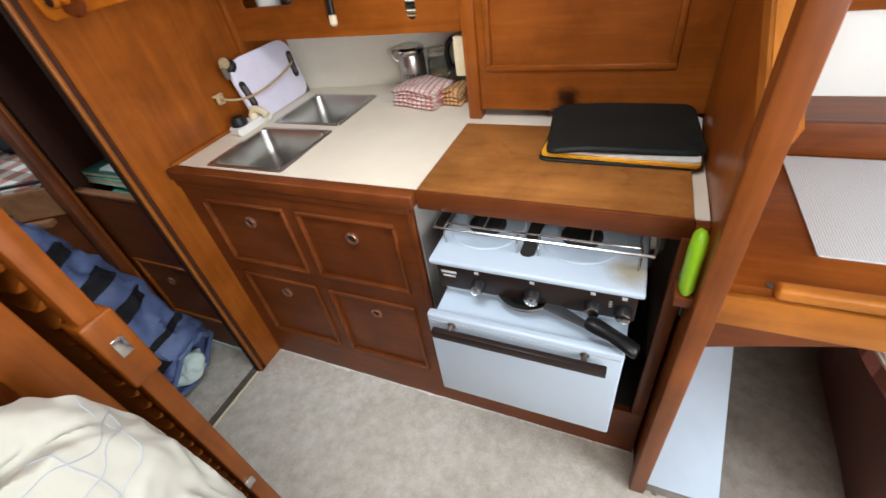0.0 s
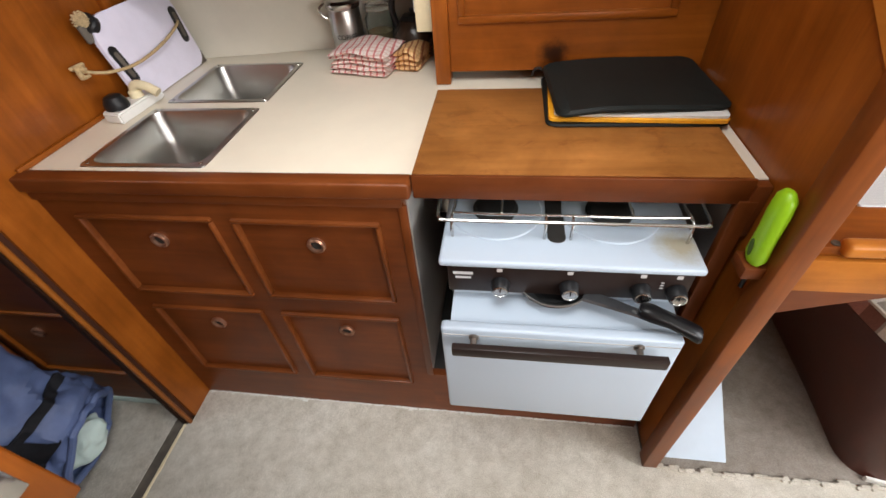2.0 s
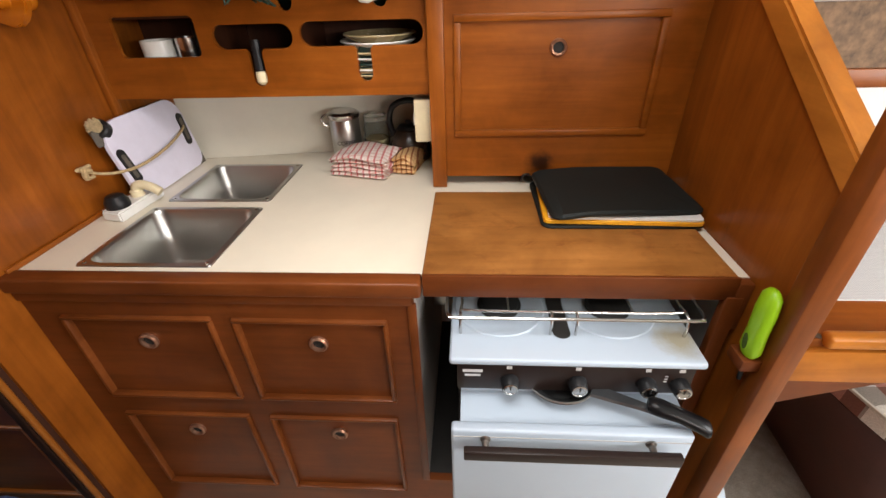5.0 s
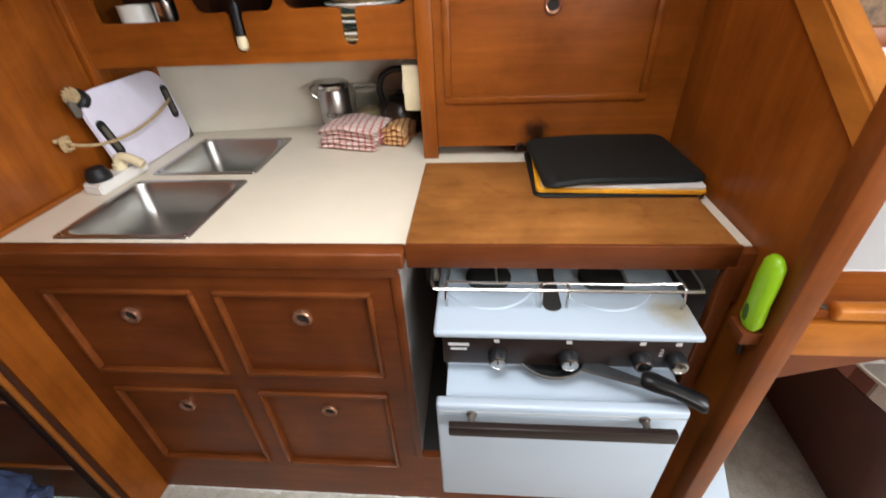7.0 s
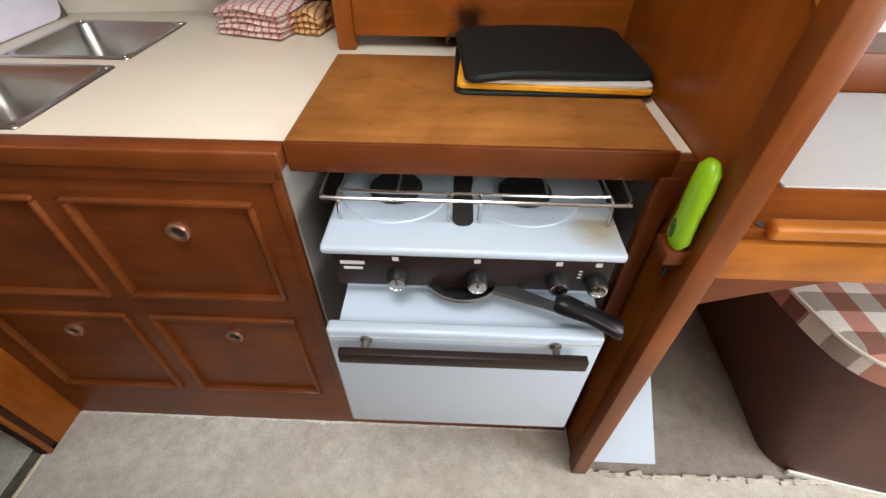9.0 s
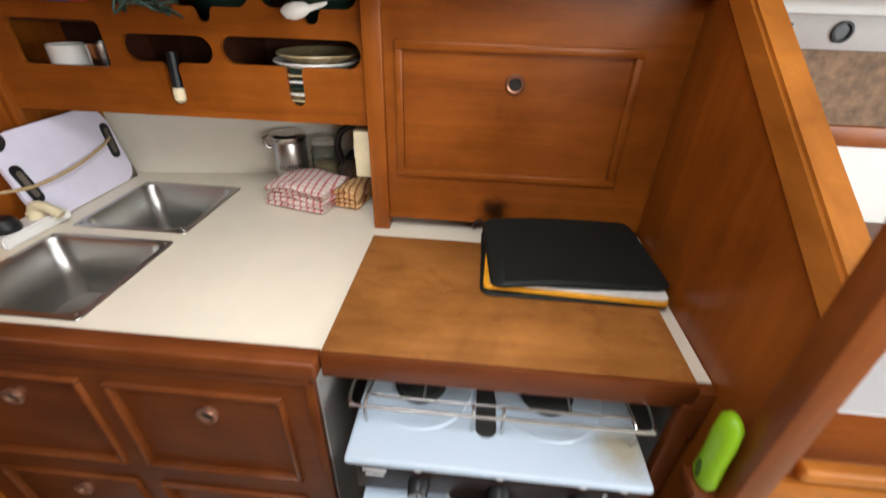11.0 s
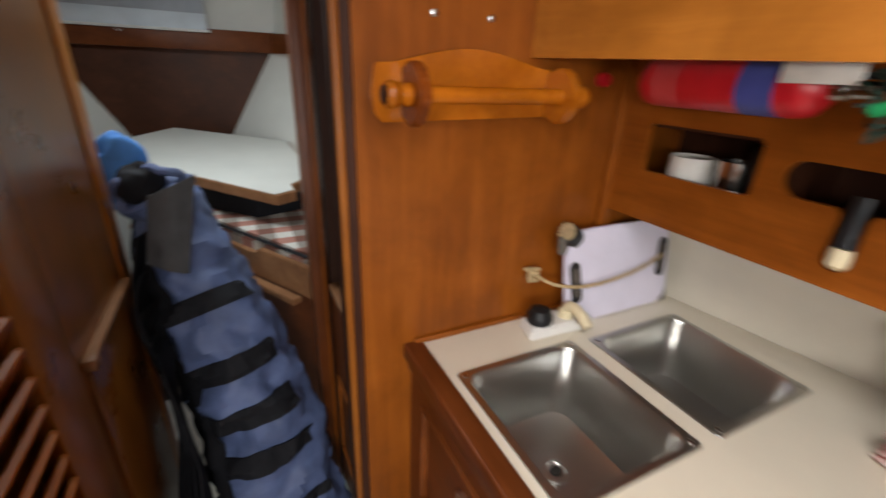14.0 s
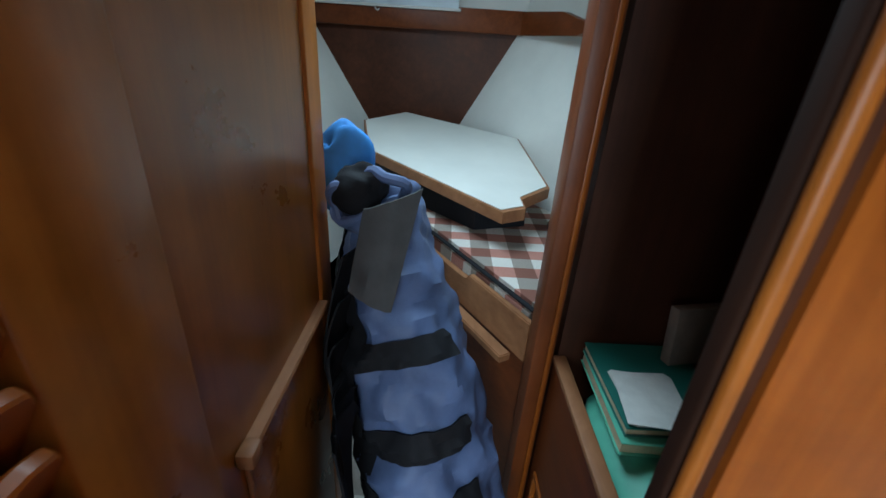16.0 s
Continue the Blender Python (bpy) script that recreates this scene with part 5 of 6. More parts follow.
low = ribbon([(1.97, 0.55, 0), (1.95, 0.10, 0), (1.93, -0.115, 0), (2.95, -0.33, 0), (2.95, 0.55, 0)])
high = ribbon([(1.85, 0.55, 0), (1.85, 0.13, 0), (1.905, -0.090, 0), (2.95, -0.36, 0), (2.95, 0.55, 0)])
at = lambda lp, z, g=0.0: [Vector((v.x - g * (1 if v.x < 2.5 else 0), v.y - g * (1 if v.y < 0.5 else 0), z)) for v in lp]
bm = bmesh.new()
loft(bm, [at(low, -0.003), at([a.lerp(b, 0.6) for a, b in zip(low, high)], 0.25), at(high, 0.415)])
part("base", bm, plain("dark_brown_vinyl", (0.075, 0.022, 0.013), 0.4, vary=0.3, scale=8.0, relief=0.2), se)
bm = bmesh.new()
solid(bm, [(1.975, -0.131, -0.003), (2.93, -0.333, -0.003), (2.93, -0.325, -0.003), (1.975, -0.123, -0.003)], (0, 0, 0.018))
part("kick_strip", bm, white_panel, se, "thin white skirting")
bm = bmesh.new()
loft(bm, [at(high, 0.4155, -0.004), at(high, 0.425, 0.008), at(high, 0.470, 0.008), at(high, 0.482, -0.010)])
cu = part("cushion", bm, plaid, se, "red, cream and grey plaid cushion")
bm = bmesh.new()
ring = at(high, 0.476, 0.006)
tube(bm, ring + ring[:1], 0.005, 6, 1)
part("piping", bm, plain("cream_piping", (0.6, 0.55, 0.47), 0.8), cu)

# ---- passage: louvred door folded back, panelled side ----
LD = thing("louvre_door", (0.15, -0.585, 0.0), "varnished teak louvred door folded open along the passage", "door")
DY0, DY1 = -0.596, -0.558
bm = bmesh.new()
box(bm, (-0.100, DY0, 0.02), (0.018, DY1, 1.86), 0.003)
part("hinge_stile", bm, glossy_z, LD)
bm = bmesh.new()
box(bm, (0.425, DY0, 0.02), (0.472, DY1, 1.86), 0.004)
part("lock_stile", bm, teak_z, LD)
for z0, z1 in ((0.02, 0.20), (1.70, 1.86)):
    bm = bmesh.new()
    box(bm, (0.0185, DY0, z0), (0.4245, DY1, z1), 0.002)
    part("rail", bm, teak_x, LD)
slat_bm = bmesh.new()
outline = [(0.204 * sx * fx, 0.052 * sy * fy) for sx, sy, corner in ((1, -1, ((0.88, 1.0), (0.96, 0.86), (1.0, 0.55))), (1, 1, ((1.0, 0.55), (0.96, 0.86), (0.88, 1.0))), (-1, 1, ((0.88, 1.0), (0.96, 0.86), (1.0, 0.55))), (-1, -1, ((1.0, 0.55), (0.96, 0.86), (0.88, 1.0)))) for fx, fy in corner]
solid(slat_bm, [(x, y, -0.0055) for x, y in outline], (0, 0, 0.011))
bmesh.ops.bevel(slat_bm, geom=list(slat_bm.edges), offset=0.002, segments=1, affect='EDGES')
slat_mesh = finish("slat", slat_bm, teak_x)
zs = 0.235
while zs < 1.68:
    ob = new("slat", slat_mesh)
    ob.parent = LD
    ob.matrix_basis = pose(0.2215 - 0.15, 0.007, zs, 60, 0, 0)
    zs += 0.0425
lk = bmesh.new()
box(lk, (0.430, -0.606, 0.815), (0.486, -0.548, 0.975), 0.005, 3)
lock = part("lock_case", lk, teak_z, LD, "rounded teak lock block")
bm = bmesh.new()
box(bm, (0.4855, -0.588, 0.885), (0.4885, -0.566, 0.925), 0.001)
part("striker", bm, chrome, lock, "bright metal strike plate")
bm = bmesh.new()
box(bm, (0.470, -0.597, 0.33), (0.476, -0.573, 0.36), 0.001)
part("catch", bm, chrome, LD)

bm = bmesh.new()
box(bm, (-0.50, -0.640, 0.0), (-0.101, -0.576, CEIL))
structure("wall_passage", bm, glossy_z, "varnished teak plywood side of the passage", "wall")
bm = bmesh.new()
box(bm, (-0.572, -0.650, 0.0), (-0.500, -0.570, CEIL), 0.006, 3)
structure("trim_passage", bm, pale_lit_z, "rounded teak edge at the forward doorway", "trim")
pd = thing("passage_door", (-0.33, -0.58, 0.0), "low teak locker door below a pale rail", "door")
bm = bmesh.new()
box(bm, (-0.498, -0.5755, 0.02), (-0.171, -0.571, 0.918), 0.001)
part("panel", bm, glossy_z, pd)
bm = bmesh.new()
d0, d1 = Vector((-0.166, -0.566, 0.926)), Vector((-0.498, -0.566, 0.925))
loft(bm, [[p + Vector((0, y, z)) for y, z in ((-0.010, -0.005), (0.006, -0.005), (0.008, 0.0), (0.006, 0.005), (-0.010, 0.005))] for p in (d0, d1)])
part("top_rail", bm, bare_x, pd, "thin pale edge strip")
bm = bmesh.new()
box(bm, (-0.180, -0.5755, 0.914), (-0.150, -0.553, 0.938), 0.005)
box(bm, (-0.173, -0.5755, 0.80), (-0.165, -0.568, 0.915), 0.003)
part("turn_button", bm, bare_z, pd, "pale wooden turn button")

# bulkhead end and bunk behind the louvred door
bm = bmesh.new()
box(bm, (-0.155, -0.70, 0.0), (0.40, -0.655, CEIL))
structure("wall_saloon_forward", bm, teak_z, "teak bulkhead behind the louvred door", "wall")
bm = bmesh.new()
box(bm, (0.40, -0.705, 0.0), (0.445, -0.632, CEIL), 0.004)
structure("trim_saloon", bm, teak_z, "teak end post of the bulkhead", "trim")
structure("wall_saloon_closing", boxed((-0.155, -2.0, 0.0), (-0.10, -0.70, CEIL)), teak_z, "teak bulkhead", "wall")
bk = thing("bunk", (0.4, -1.2, 0.0), "low teak bunk with a plaid mattress", "bunk")
part("base", boxed((-0.099, -1.95, 0.0), (0.80, -0.706, 0.50)), mahogany_x, bk)
bm = bmesh.new()
box(bm, (-0.095, -1.94, 0.5005), (0.795, -0.712, 0.59), 0.02, 3)
part("mattress", bm, plaid, bk)


def bundle(u, v, lift=0.0):
    """Point on the bundled sheet: u runs round it, v from the rim (0) to the top (1)."""
    p = lambda c: math.copysign(abs(c) ** 0.50, c)
    a, e = 2 * math.pi * u, math.pi / 2 * v
    d = Vector((p(math.cos(a)) * p(math.cos(e)), p(math.sin(a)) * p(math.cos(e)), p(math.sin(e))))
    w = d + 0.30 * Vector((noise.noise(d * 2.1), noise.noise(d * 2.1 + Vector((5, 0, 0))), noise.noise(d * 2.1 + Vector((0, 9, 0)))))
    fold = 0.10 * (0.28 - abs(noise.noise(Vector((w.x * 2.4, w.y * 1.5, w.z * 1.6 + 4))))) + 0.035 * (0.28 - abs(noise.noise(Vector((w.x * 4.6, w.y * 3.0, w.z * 3.2)))))
    d = d * (1 + 1.25 * fold + 0.015 * noise.noise(d * 9)) * (1 + lift)
    rise = 0.07 * math.exp(-((d.x - 0.1) / 0.55) ** 2 - ((d.y - 0.72) / 0.35) ** 2) * max(0.0, d.z)
    slope = 0.06 * max(0.0, d.z) * -d.y
    return Vector((0.600 + 0.118 * d.x, -0.858 + 0.205 * d.y, max(0.596, 0.60 + 0.415 * d.z + slope + rise)))


bm = bmesh.new()
NU, NV = 150, 72
loft(bm, [[bundle(i / NU, j / NV) for i in range(NU)] for j in range(NV)], True, True)
sh = thing("bed_sheet", (0.3, -1.0, 0.45), "crumpled ivory bed sheet bundled on the bunk", "bedding")
part("cloth", bm, sheet_cloth, sh)
for u0, u1, v0, v1 in ((0.02, 0.30, 0.30, 0.62), (0.95, 1.22, 0.50, 0.50), (0.03, 0.10, 0.15, 0.80), (0.98, 1.30, 0.72, 0.40)):
    bm = bmesh.new()
    tube(bm, [bundle(u0 + (u1 - u0) * i / 30, v0 + (v1 - v0) * i / 30 + 0.03 * math.sin(i * 0.4), 0.002) for i in range(31)], 0.0009, 5, 2)
    part("stitching", bm, grey_cloth, sh)

# ---- hanging locker beside the passage ----
LY = -0.10
hl = thing("hanging_locker", (-0.3, 0.2, 0.0), "dark open hanging locker with a low front board", "locker")
bm = bmesh.new()
slab_with_opening(bm, (-0.524, 0.03, -0.084, 0.800), [(-0.485, 0.20, -0.175, 0.50)], LY, 0.018)
part("front_board", bm, mahogany_x, hl)
bm = bmesh.new()
box(bm, (-0.524, LY - 0.006, 0.8005), (-0.084, LY + 0.022, 0.815), 0.004)
part("top_edge", bm, bare_x, hl, "worn pale top edge")
dr = part("drawer", boxed((-0.483, LY + 0.004, 0.202), (-0.177, LY + 0.02, 0.498)), mahogany_x, hl)
bm = bmesh.new()
for (ax, az, bx, bz) in ((-0.49, 0.195, -0.17, 0.207), (-0.49, 0.493, -0.17, 0.505), (-0.49, 0.207, -0.478, 0.493), (-0.182, 0.207, -0.17, 0.493)):
    box(bm, (ax, LY - 0.006, az), (bx, LY + 0.01, bz), 0.003)
part("moulding", bm, teak_x, dr)
bm = bmesh.new()
spin(bm, [(0.018, 0.0), (0.018, 0.006), (0.0145, 0.008), (0.0115, 0.006), (0.011, 0.0)], (-0.345, LY + 0.004, 0.405), (0, -1, 0))
part("finger_ring", bm, copper, dr, "round bronze finger-pull ring")
part("shelf", boxed((-0.524, LY + 0.019, 0.66), (-0.084, 0.45, 0.675)), mahogany_x, hl)
# locker back and side are coloured near-black for the shade inside
part("back", boxed((-0.60, 0.4505, 0.0), (-0.0755, 0.465, 1.90)), void_shade, hl)
part("side", boxed((-0.0845, LY + 0.019, 0.0), (-0.0755, 0.45, 1.90)), void_shade, hl)
bm = bmesh.new()
box(bm, (-0.50, LY - 0.004, -0.001), (-0.084, LY + 0.03, 0.028), 0.003)
structure("baseboard", bm, pale_green, "pale strip along the locker foot", "baseboard")
# locker's forward side: lack of light is in the dark wood colour
structure("wall_locker_forward", boxed((-0.575, -0.095, 0.0), (-0.5245, 0.45, CEIL)), shaded_z, "mahogany locker side with its shade painted dark", "wall")
bm = bmesh.new()
box(bm, (-0.585, -0.147, 0.0), (-0.525, -0.1035, CEIL), 0.004)
structure("trim_doorway", bm, mahogany_z, "dark mahogany post of the forward doorway", "trim")
bm = bmesh.new()
box(bm, (-0.5245, -0.119, 0.0), (-0.519, -0.110, CEIL), 0.002)
structure("trim_doorway_bead", bm, teak_z, "lighter bead on the doorway post", "trim")
# contents of the locker
bm = bmesh.new()
spin(bm, [(0.02, 0.0), (0.045, 0.01), (0.06, 0.04), (0.063, 0.08), (0.055, 0.13), (0.02, 0.145)], (0, 0, 0), (1, 0, 0), 24)
for v in bm.verts:
    v.co.x = (v.co.x / 0.145 - 0.5) * 0.40
    v.co *= 1 + 0.10 * noise.noise(v.co * 14)
    v.co.y = v.co.y * 2.1 + 0.01 * noise.noise(v.co * 9)
    v.co.z *= 1.08
bmesh.ops.transform(bm, matrix=pose(-0.305, 0.055, 0.747, 0, 0, 0), verts=bm.verts)
sk = thing("sack", (-0.33, -0.02, 0.676), "jade green plastic sack on the locker shelf", "sack")
part("sack_body", bm, jade, sk)



def book(cx, cy, z, w, d, h, turn, cover, label):
    b = thing("book", (cx, cy, z), label, "book", "books in the locker")
    m = pose(cx, cy, z, 0, 0, turn)
    for zz, hh in ((0.0005, 0.003), (h - 0.0025, 0.003)):
        bm = bmesh.new()
        box(bm, (-w / 2, -d / 2, zz), (w / 2, d / 2, zz + hh - 0.0005), 0.001, 1)
        bmesh.ops.transform(bm, matrix=m, verts=bm.verts)
        part("cover", bm, cover, b)
    bm = bmesh.new()
    box(bm, (-w / 2 + 0.003, -d / 2 + 0.003, 0.0035), (w / 2 - 0.004, d / 2 - 0.003, h - 0.003))
    bmesh.ops.transform(bm, matrix=m, verts=bm.verts)
    part("pages", bm, cream_pages, b)
    return b


dark_green = plain("dark_green_cloth_cover", (0.02, 0.14, 0.11), 0.6)
cream_pages = plain("yellowed_page_edges", (0.62, 0.52, 0.34), 0.8, vary=0.15, scale=60.0, relief=0.1)
book(-0.395, 0.040, 0.8165, 0.225, 0.19, 0.026, -1, jade, "green paperback lying on the sack")
book(-0.405, 0.044, 0.843, 0.215, 0.190, 0.018, 1, dark_green, "dark green book with yellowed page edges on the pile")
pp = thing("paper_pile", (-0.36, 0.01, 0.8615), "loose white papers on the books", "paper")
for k in range(4):
    bm = bmesh.new()
    m = pose(-0.364 + 0.003 * k, 0.018 - 0.002 * k, 0.8615 + 0.002 * k, 0, 0, 2 - 3 * k)
    vs = box(bm, (-0.062, -0.052, 0), (0.062, 0.052, 0.0012))
    bmesh.ops.transform(bm, matrix=m, verts=vs)
    part("sheet", bm, paper, pp)
grey_card = plain("grey_cardboard", (0.20, 0.16, 0.13), 0.8, vary=0.25)
bm = bmesh.new()
box(bm, (-0.012, -0.06, 0.0), (0.012, 0.06, 0.115), 0.003)
bmesh.ops.transform(bm, matrix=pose(-0.470, 0.140, 0.8625, 0, -8, 12), verts=bm.verts)
solo("cardboard_box", bm, grey_card, "flat grey cardboard box standing on the books", "box")

# ---- fore cabin ----
HX = -2.0
structure("floor_fore", boxed((-2.05, -1.8, -0.05), (-0.75, 0.75, -0.004)), carpet_brown, "brown-grey carpet in the fore cabin", "floor")
bm = bmesh.new()
solid(bm, [(HX, -1.02, 1.50), (HX, -0.745, 1.03), (HX, -0.70, 0.6), (HX, -0.33, 0.6), (HX, -0.297, 1.03), (HX, -0.03, 1.50)], (-0.02, 0, 0))
structure("wall_bow", bm, wood("bow_mahogany_x", 'x', (0.055, 0.018, 0.008), (0.078, 0.026, 0.011), (0.10, 0.034, 0.014), rough=0.45), "dark mahogany bulkhead at the bow", "wall")


def hull(name, near, far):
    bm = bmesh.new()
    n = 10
    rings = []
    for i in range(n + 1):
        t = i / n
        row = []
        for a, b in zip(far, near):
            a, b = Vector(a), Vector(b)
            p = a.lerp(b, t)
            p.y += math.sin(math.pi * t) * 0.09 * (1 if b.y > a.y else -1)
            row.append(p)
        rings.append(row)
    for off in (0, 1):
        grid = [[bm.verts.new(p + Vector((0, off * 0.03 * (1 if near[0][1] > far[0][1] else -1), 0))) for p in row] for row in rings]
        for i in range(n):
            for j in range(len(far) - 1):
                bm.faces.new((grid[i][j], grid[i + 1][j], grid[i + 1][j + 1], grid[i][j + 1]))
    return structure(name, bm, white_panel, "white painted hull side of the fore cabin", "wall")


hull("wall_hull_starboard", [(-0.58, 0.10, 0.2), (-0.58, 0.32, 0.85), (-0.58, 0.52, 1.50), (-0.58, 0.56, 1.92)], [(HX, -0.36, 0.5), (HX, -0.305, 1.02), (HX, -0.03, 1.50), (HX, 0.02, 1.92)])
hull("wall_hull_port", [(-0.58, -1.14, 0.2), (-0.58, -1.36, 0.85), (-0.58, -1.56, 1.50), (-0.58, -1.60, 1.92)], [(HX, -0.68, 0.5), (HX, -0.735, 1.02), (HX, -1.02, 1.50), (HX, -1.06, 1.92)])
structure("wall_fore_port", boxed((-0.60, -1.75, 0.0), (-0.536, -0.64, CEIL)), mahogany_z, "dark mahogany bulkhead", "wall")
structure("wall_fore_starboard", boxed((-0.60, 0.465, 0.0), (-0.575, 0.75, CEIL)), mahogany_z, "dark mahogany bulkhead", "wall")
structure("wall_fore_head", boxed((-2.06, -1.2, 1.50), (-2.02, 0.2, CEIL + 0.02)), white_panel, "white cabin front of the fore cabin", "wall")
# unseen deckhead forward, open where the fore hatch lamp is placed
structure("ceiling_5", boxed((-0.62, -1.8, CEIL), (-0.5, 0.75, CEIL + 0.04)), white_panel, "white deckhead lining", "ceiling")
structure("ceiling_6", boxed((-2.1, -1.8, CEIL), (-1.12, 0.75, CEIL + 0.04)), white_panel, "white deckhead lining", "ceiling")
structure("ceiling_7", boxed((-1.12, -0.25, CEIL), (-0.62, 0.75, CEIL + 0.04)), white_panel, "white deckhead lining", "ceiling")
structure("ceiling_8", boxed((-1.12, -1.8, CEIL), (-0.62, -0.75, CEIL + 0.04)), white_panel, "white deckhead lining", "ceiling")
bm = bmesh.new()
box(bm, (-1.985, -1.10, 1.452), (-1.955, 0.02, 1.548), 0.004)
solid(bm, [(-1.953, -0.05, 1.453), (-1.56, 0.095, 1.449), (-1.50, 0.118, 1.462), (-1.51, 0.115, 1.490), (-1.66, 0.058, 1.532), (-1.953, -0.05, 1.547)], (-0.010, 0.028, 0))
structure("trim_shelf", bm, mahogany_x, "dark mahogany fascia of the bow shelf", "trim")
structure("shelf_bow", boxed((-2.02, -1.10, 1.50), (-1.985, 0.10, 1.52)), mahogany_x, "dark bow shelf", "shelf")

bl = thing("window_blind", (-1.95, -0.64, 1.54), "grey and pale blue roller blind over the fore window", "blind")
bm = bmesh.new()
nx, nz = 40, 12
zt, zb = 1.715, 1.535
for w in (0,):
    grid = [[bm.verts.new((-1.945 + 0.006 * noise.noise(Vector((i * 0.35, j * 0.12, 2))), -0.955 + 0.62 * i / nx, zb + 0.075 + (zt - zb - 0.075) * j / nz)) for j in range(nz + 1)] for i in range(nx + 1)]
    for i in range(nx):
        for j in range(nz):
            bm.faces.new((grid[i][j], grid[i + 1][j], grid[i + 1][j + 1], grid[i][j + 1]))
ret = bmesh.ops.extrude_face_region(bm, geom=list(bm.faces))
for v in [g for g in ret["geom"] if isinstance(g, bmesh.types.BMVert)]:
    v.co.x -= 0.004
part("upper_cloth", bm, grey_cloth, bl, "rumpled grey cloth")
bm = bmesh.new()
box(bm, (-1.949, -0.955, zb), (-1.941, -0.335, zb + 0.0745), 0.002)
part("lower_cloth", bm, pale_cloth, bl, "pale blue lower band")
bm = bmesh.new()
rod(bm, (-1.943, -0.965, zb), (-1.943, -0.325, zb), 0.006, seg=12)
part("weight_bar", bm, white_plastic, bl)
bm = bmesh.new()
rod(bm, (-1.955, -0.975, zt + 0.01), (-1.955, -0.315, zt + 0.01), 0.014, seg=16)
part("roller", bm, white_plastic, bl, "white roller tube")
for yy in (-0.985, -0.320):
    bm = bmesh.new()
    box(bm, (-2.019, yy, zt - 0.015), (-1.935, yy + 0.012, zt + 0.035), 0.003)
    part("bracket", bm, mahogany_z, bl)
bm = bmesh.new()
tube(bm, [(-1.938, -0.70, zb), (-1.936, -0.70, zb - 0.012), (-1.936, -0.69, zb - 0.02), (-1.936, -0.68, zb - 0.012)], 0.002)
part("pull_ring", bm, white_plastic, bl)

# berth with its lee boards
E0, E1 = Vector((-0.595, -0.140, 0)), Vector((-1.60, -0.735, 0))
ed = (E1 - E0).normalized()
en = Vector((-ed.y, ed.x, 0))
if en.y < 0:
    en = -en
be = thing("berth", (-1.2, -0.1, 0), "fore cabin berth with wooden lee boards", "berth")


def along(bm, s0, s1, n0, n1, z0, z1, bevel=0.003):
    a, b = E0 + ed * s0, E0 + ed * s1
    loft(bm, [[p + en * n0 + Vector((0, 0, z0)), p + en * n1 + Vector((0, 0, z0)), p + en * n1 + Vector((0, 0, z1)), p + en * n0 + Vector((0, 0, z1))] for p in (a, b)])
    if bevel:
        bmesh.ops.bevel(bm, geom=list(bm.edges), offset=bevel, segments=2, affect='EDGES')
    return bm


part("front_panel", along(bmesh.new(), 0.0, 1.15, 0.012, 0.03, -0.003, 0.72, 0), mahogany_x, be)
part("base_top", along(bmesh.new(), 0.0, 1.15, 0.0305, 0.50, 0.735, 0.75, 0), mahogany_x, be)
bm = bmesh.new()
pts = [(0.0, 0.730), (0.0, 0.838), (0.25, 0.838), (0.262, 0.816), (0.30, 0.816), (1.15, 0.816), (1.15, 0.730)]
loft(bm, [[E0 + ed * s + en * n + Vector((0, 0, z)) for s, z in pts] for n in (-0.006, 0.0115)])
bmesh.ops.bevel(bm, geom=list(bm.edges), offset=0.003, segments=2, affect='EDGES')
part("lee_board", bm, bare_x, be, "pale teak lee board with a stepped top")
part("ledge", along(bmesh.new(), 0.045, 1.15, -0.040, -0.0065, 0.706, 0.728), bare_x, be, "pale rounded ledge")
bm = bmesh.new()
along(bm, 0.01, 1.15, 0.015, 0.52, 0.751, 0.862, 0.018)
mt = part("mattress", bm, plaid, be, "red, white and black plaid mattress")
bm = bmesh.new()
tube(bm, [E0 + ed * (0.012 + 0.1 * k) + en * 0.016 + Vector((0, 0, 0.858)) for k in range(12)], 0.006, 6, 2)
part("piping", bm, black_webbing, mt)
# berth infill board, lying on a dark block that stands for its shadow
fb = thing("infill_board", (-1.4, -0.35, 0.93), "white-topped wooden berth board lying askew on the berth", "board")
LID = [(-0.905, -0.188, 0.982), (-1.394, -0.644, 1.021), (-1.780, -0.729, 1.068), (-1.96, -0.559, 1.089), (-1.647, -0.049, 1.051), (-1.110, -0.020, 1.000), (-1.005, -0.122, 0.990), (-0.940, -0.120, 0.985)]
c = Vector((-1.42, -0.36, 1.02))
bm = bmesh.new()
solid(bm, LID, (0, 0, -0.034))
part("frame", bm, bare_x, fb, "teak edging")
bm = bmesh.new()
solid(bm, [c + (Vector(p) - c) * 0.975 + Vector((0, 0, 0.0015)) for p in LID], (0, 0, 0.002))
part("top", bm, white_panel, fb, "white laminate top")
# dark block added as the board's shadow and prop, not a real blanket
bm = bmesh.new()
under = [(-1.06, -0.25), (-1.42, -0.58), (-1.75, -0.68), (-1.93, -0.55), (-1.63, -0.09), (-1.12, -0.08)]
loft(bm, [[Vector((x, y, 0.76)) for x, y in under], [Vector((x * 0.995 - 0.007, y, 0.965 + 0.12 * (-0.925 - x) - 0.036)) for x, y in under]])
solo("blanket", bm, black_webbing, "dark block added for the shadow under the berth board", "blanket")
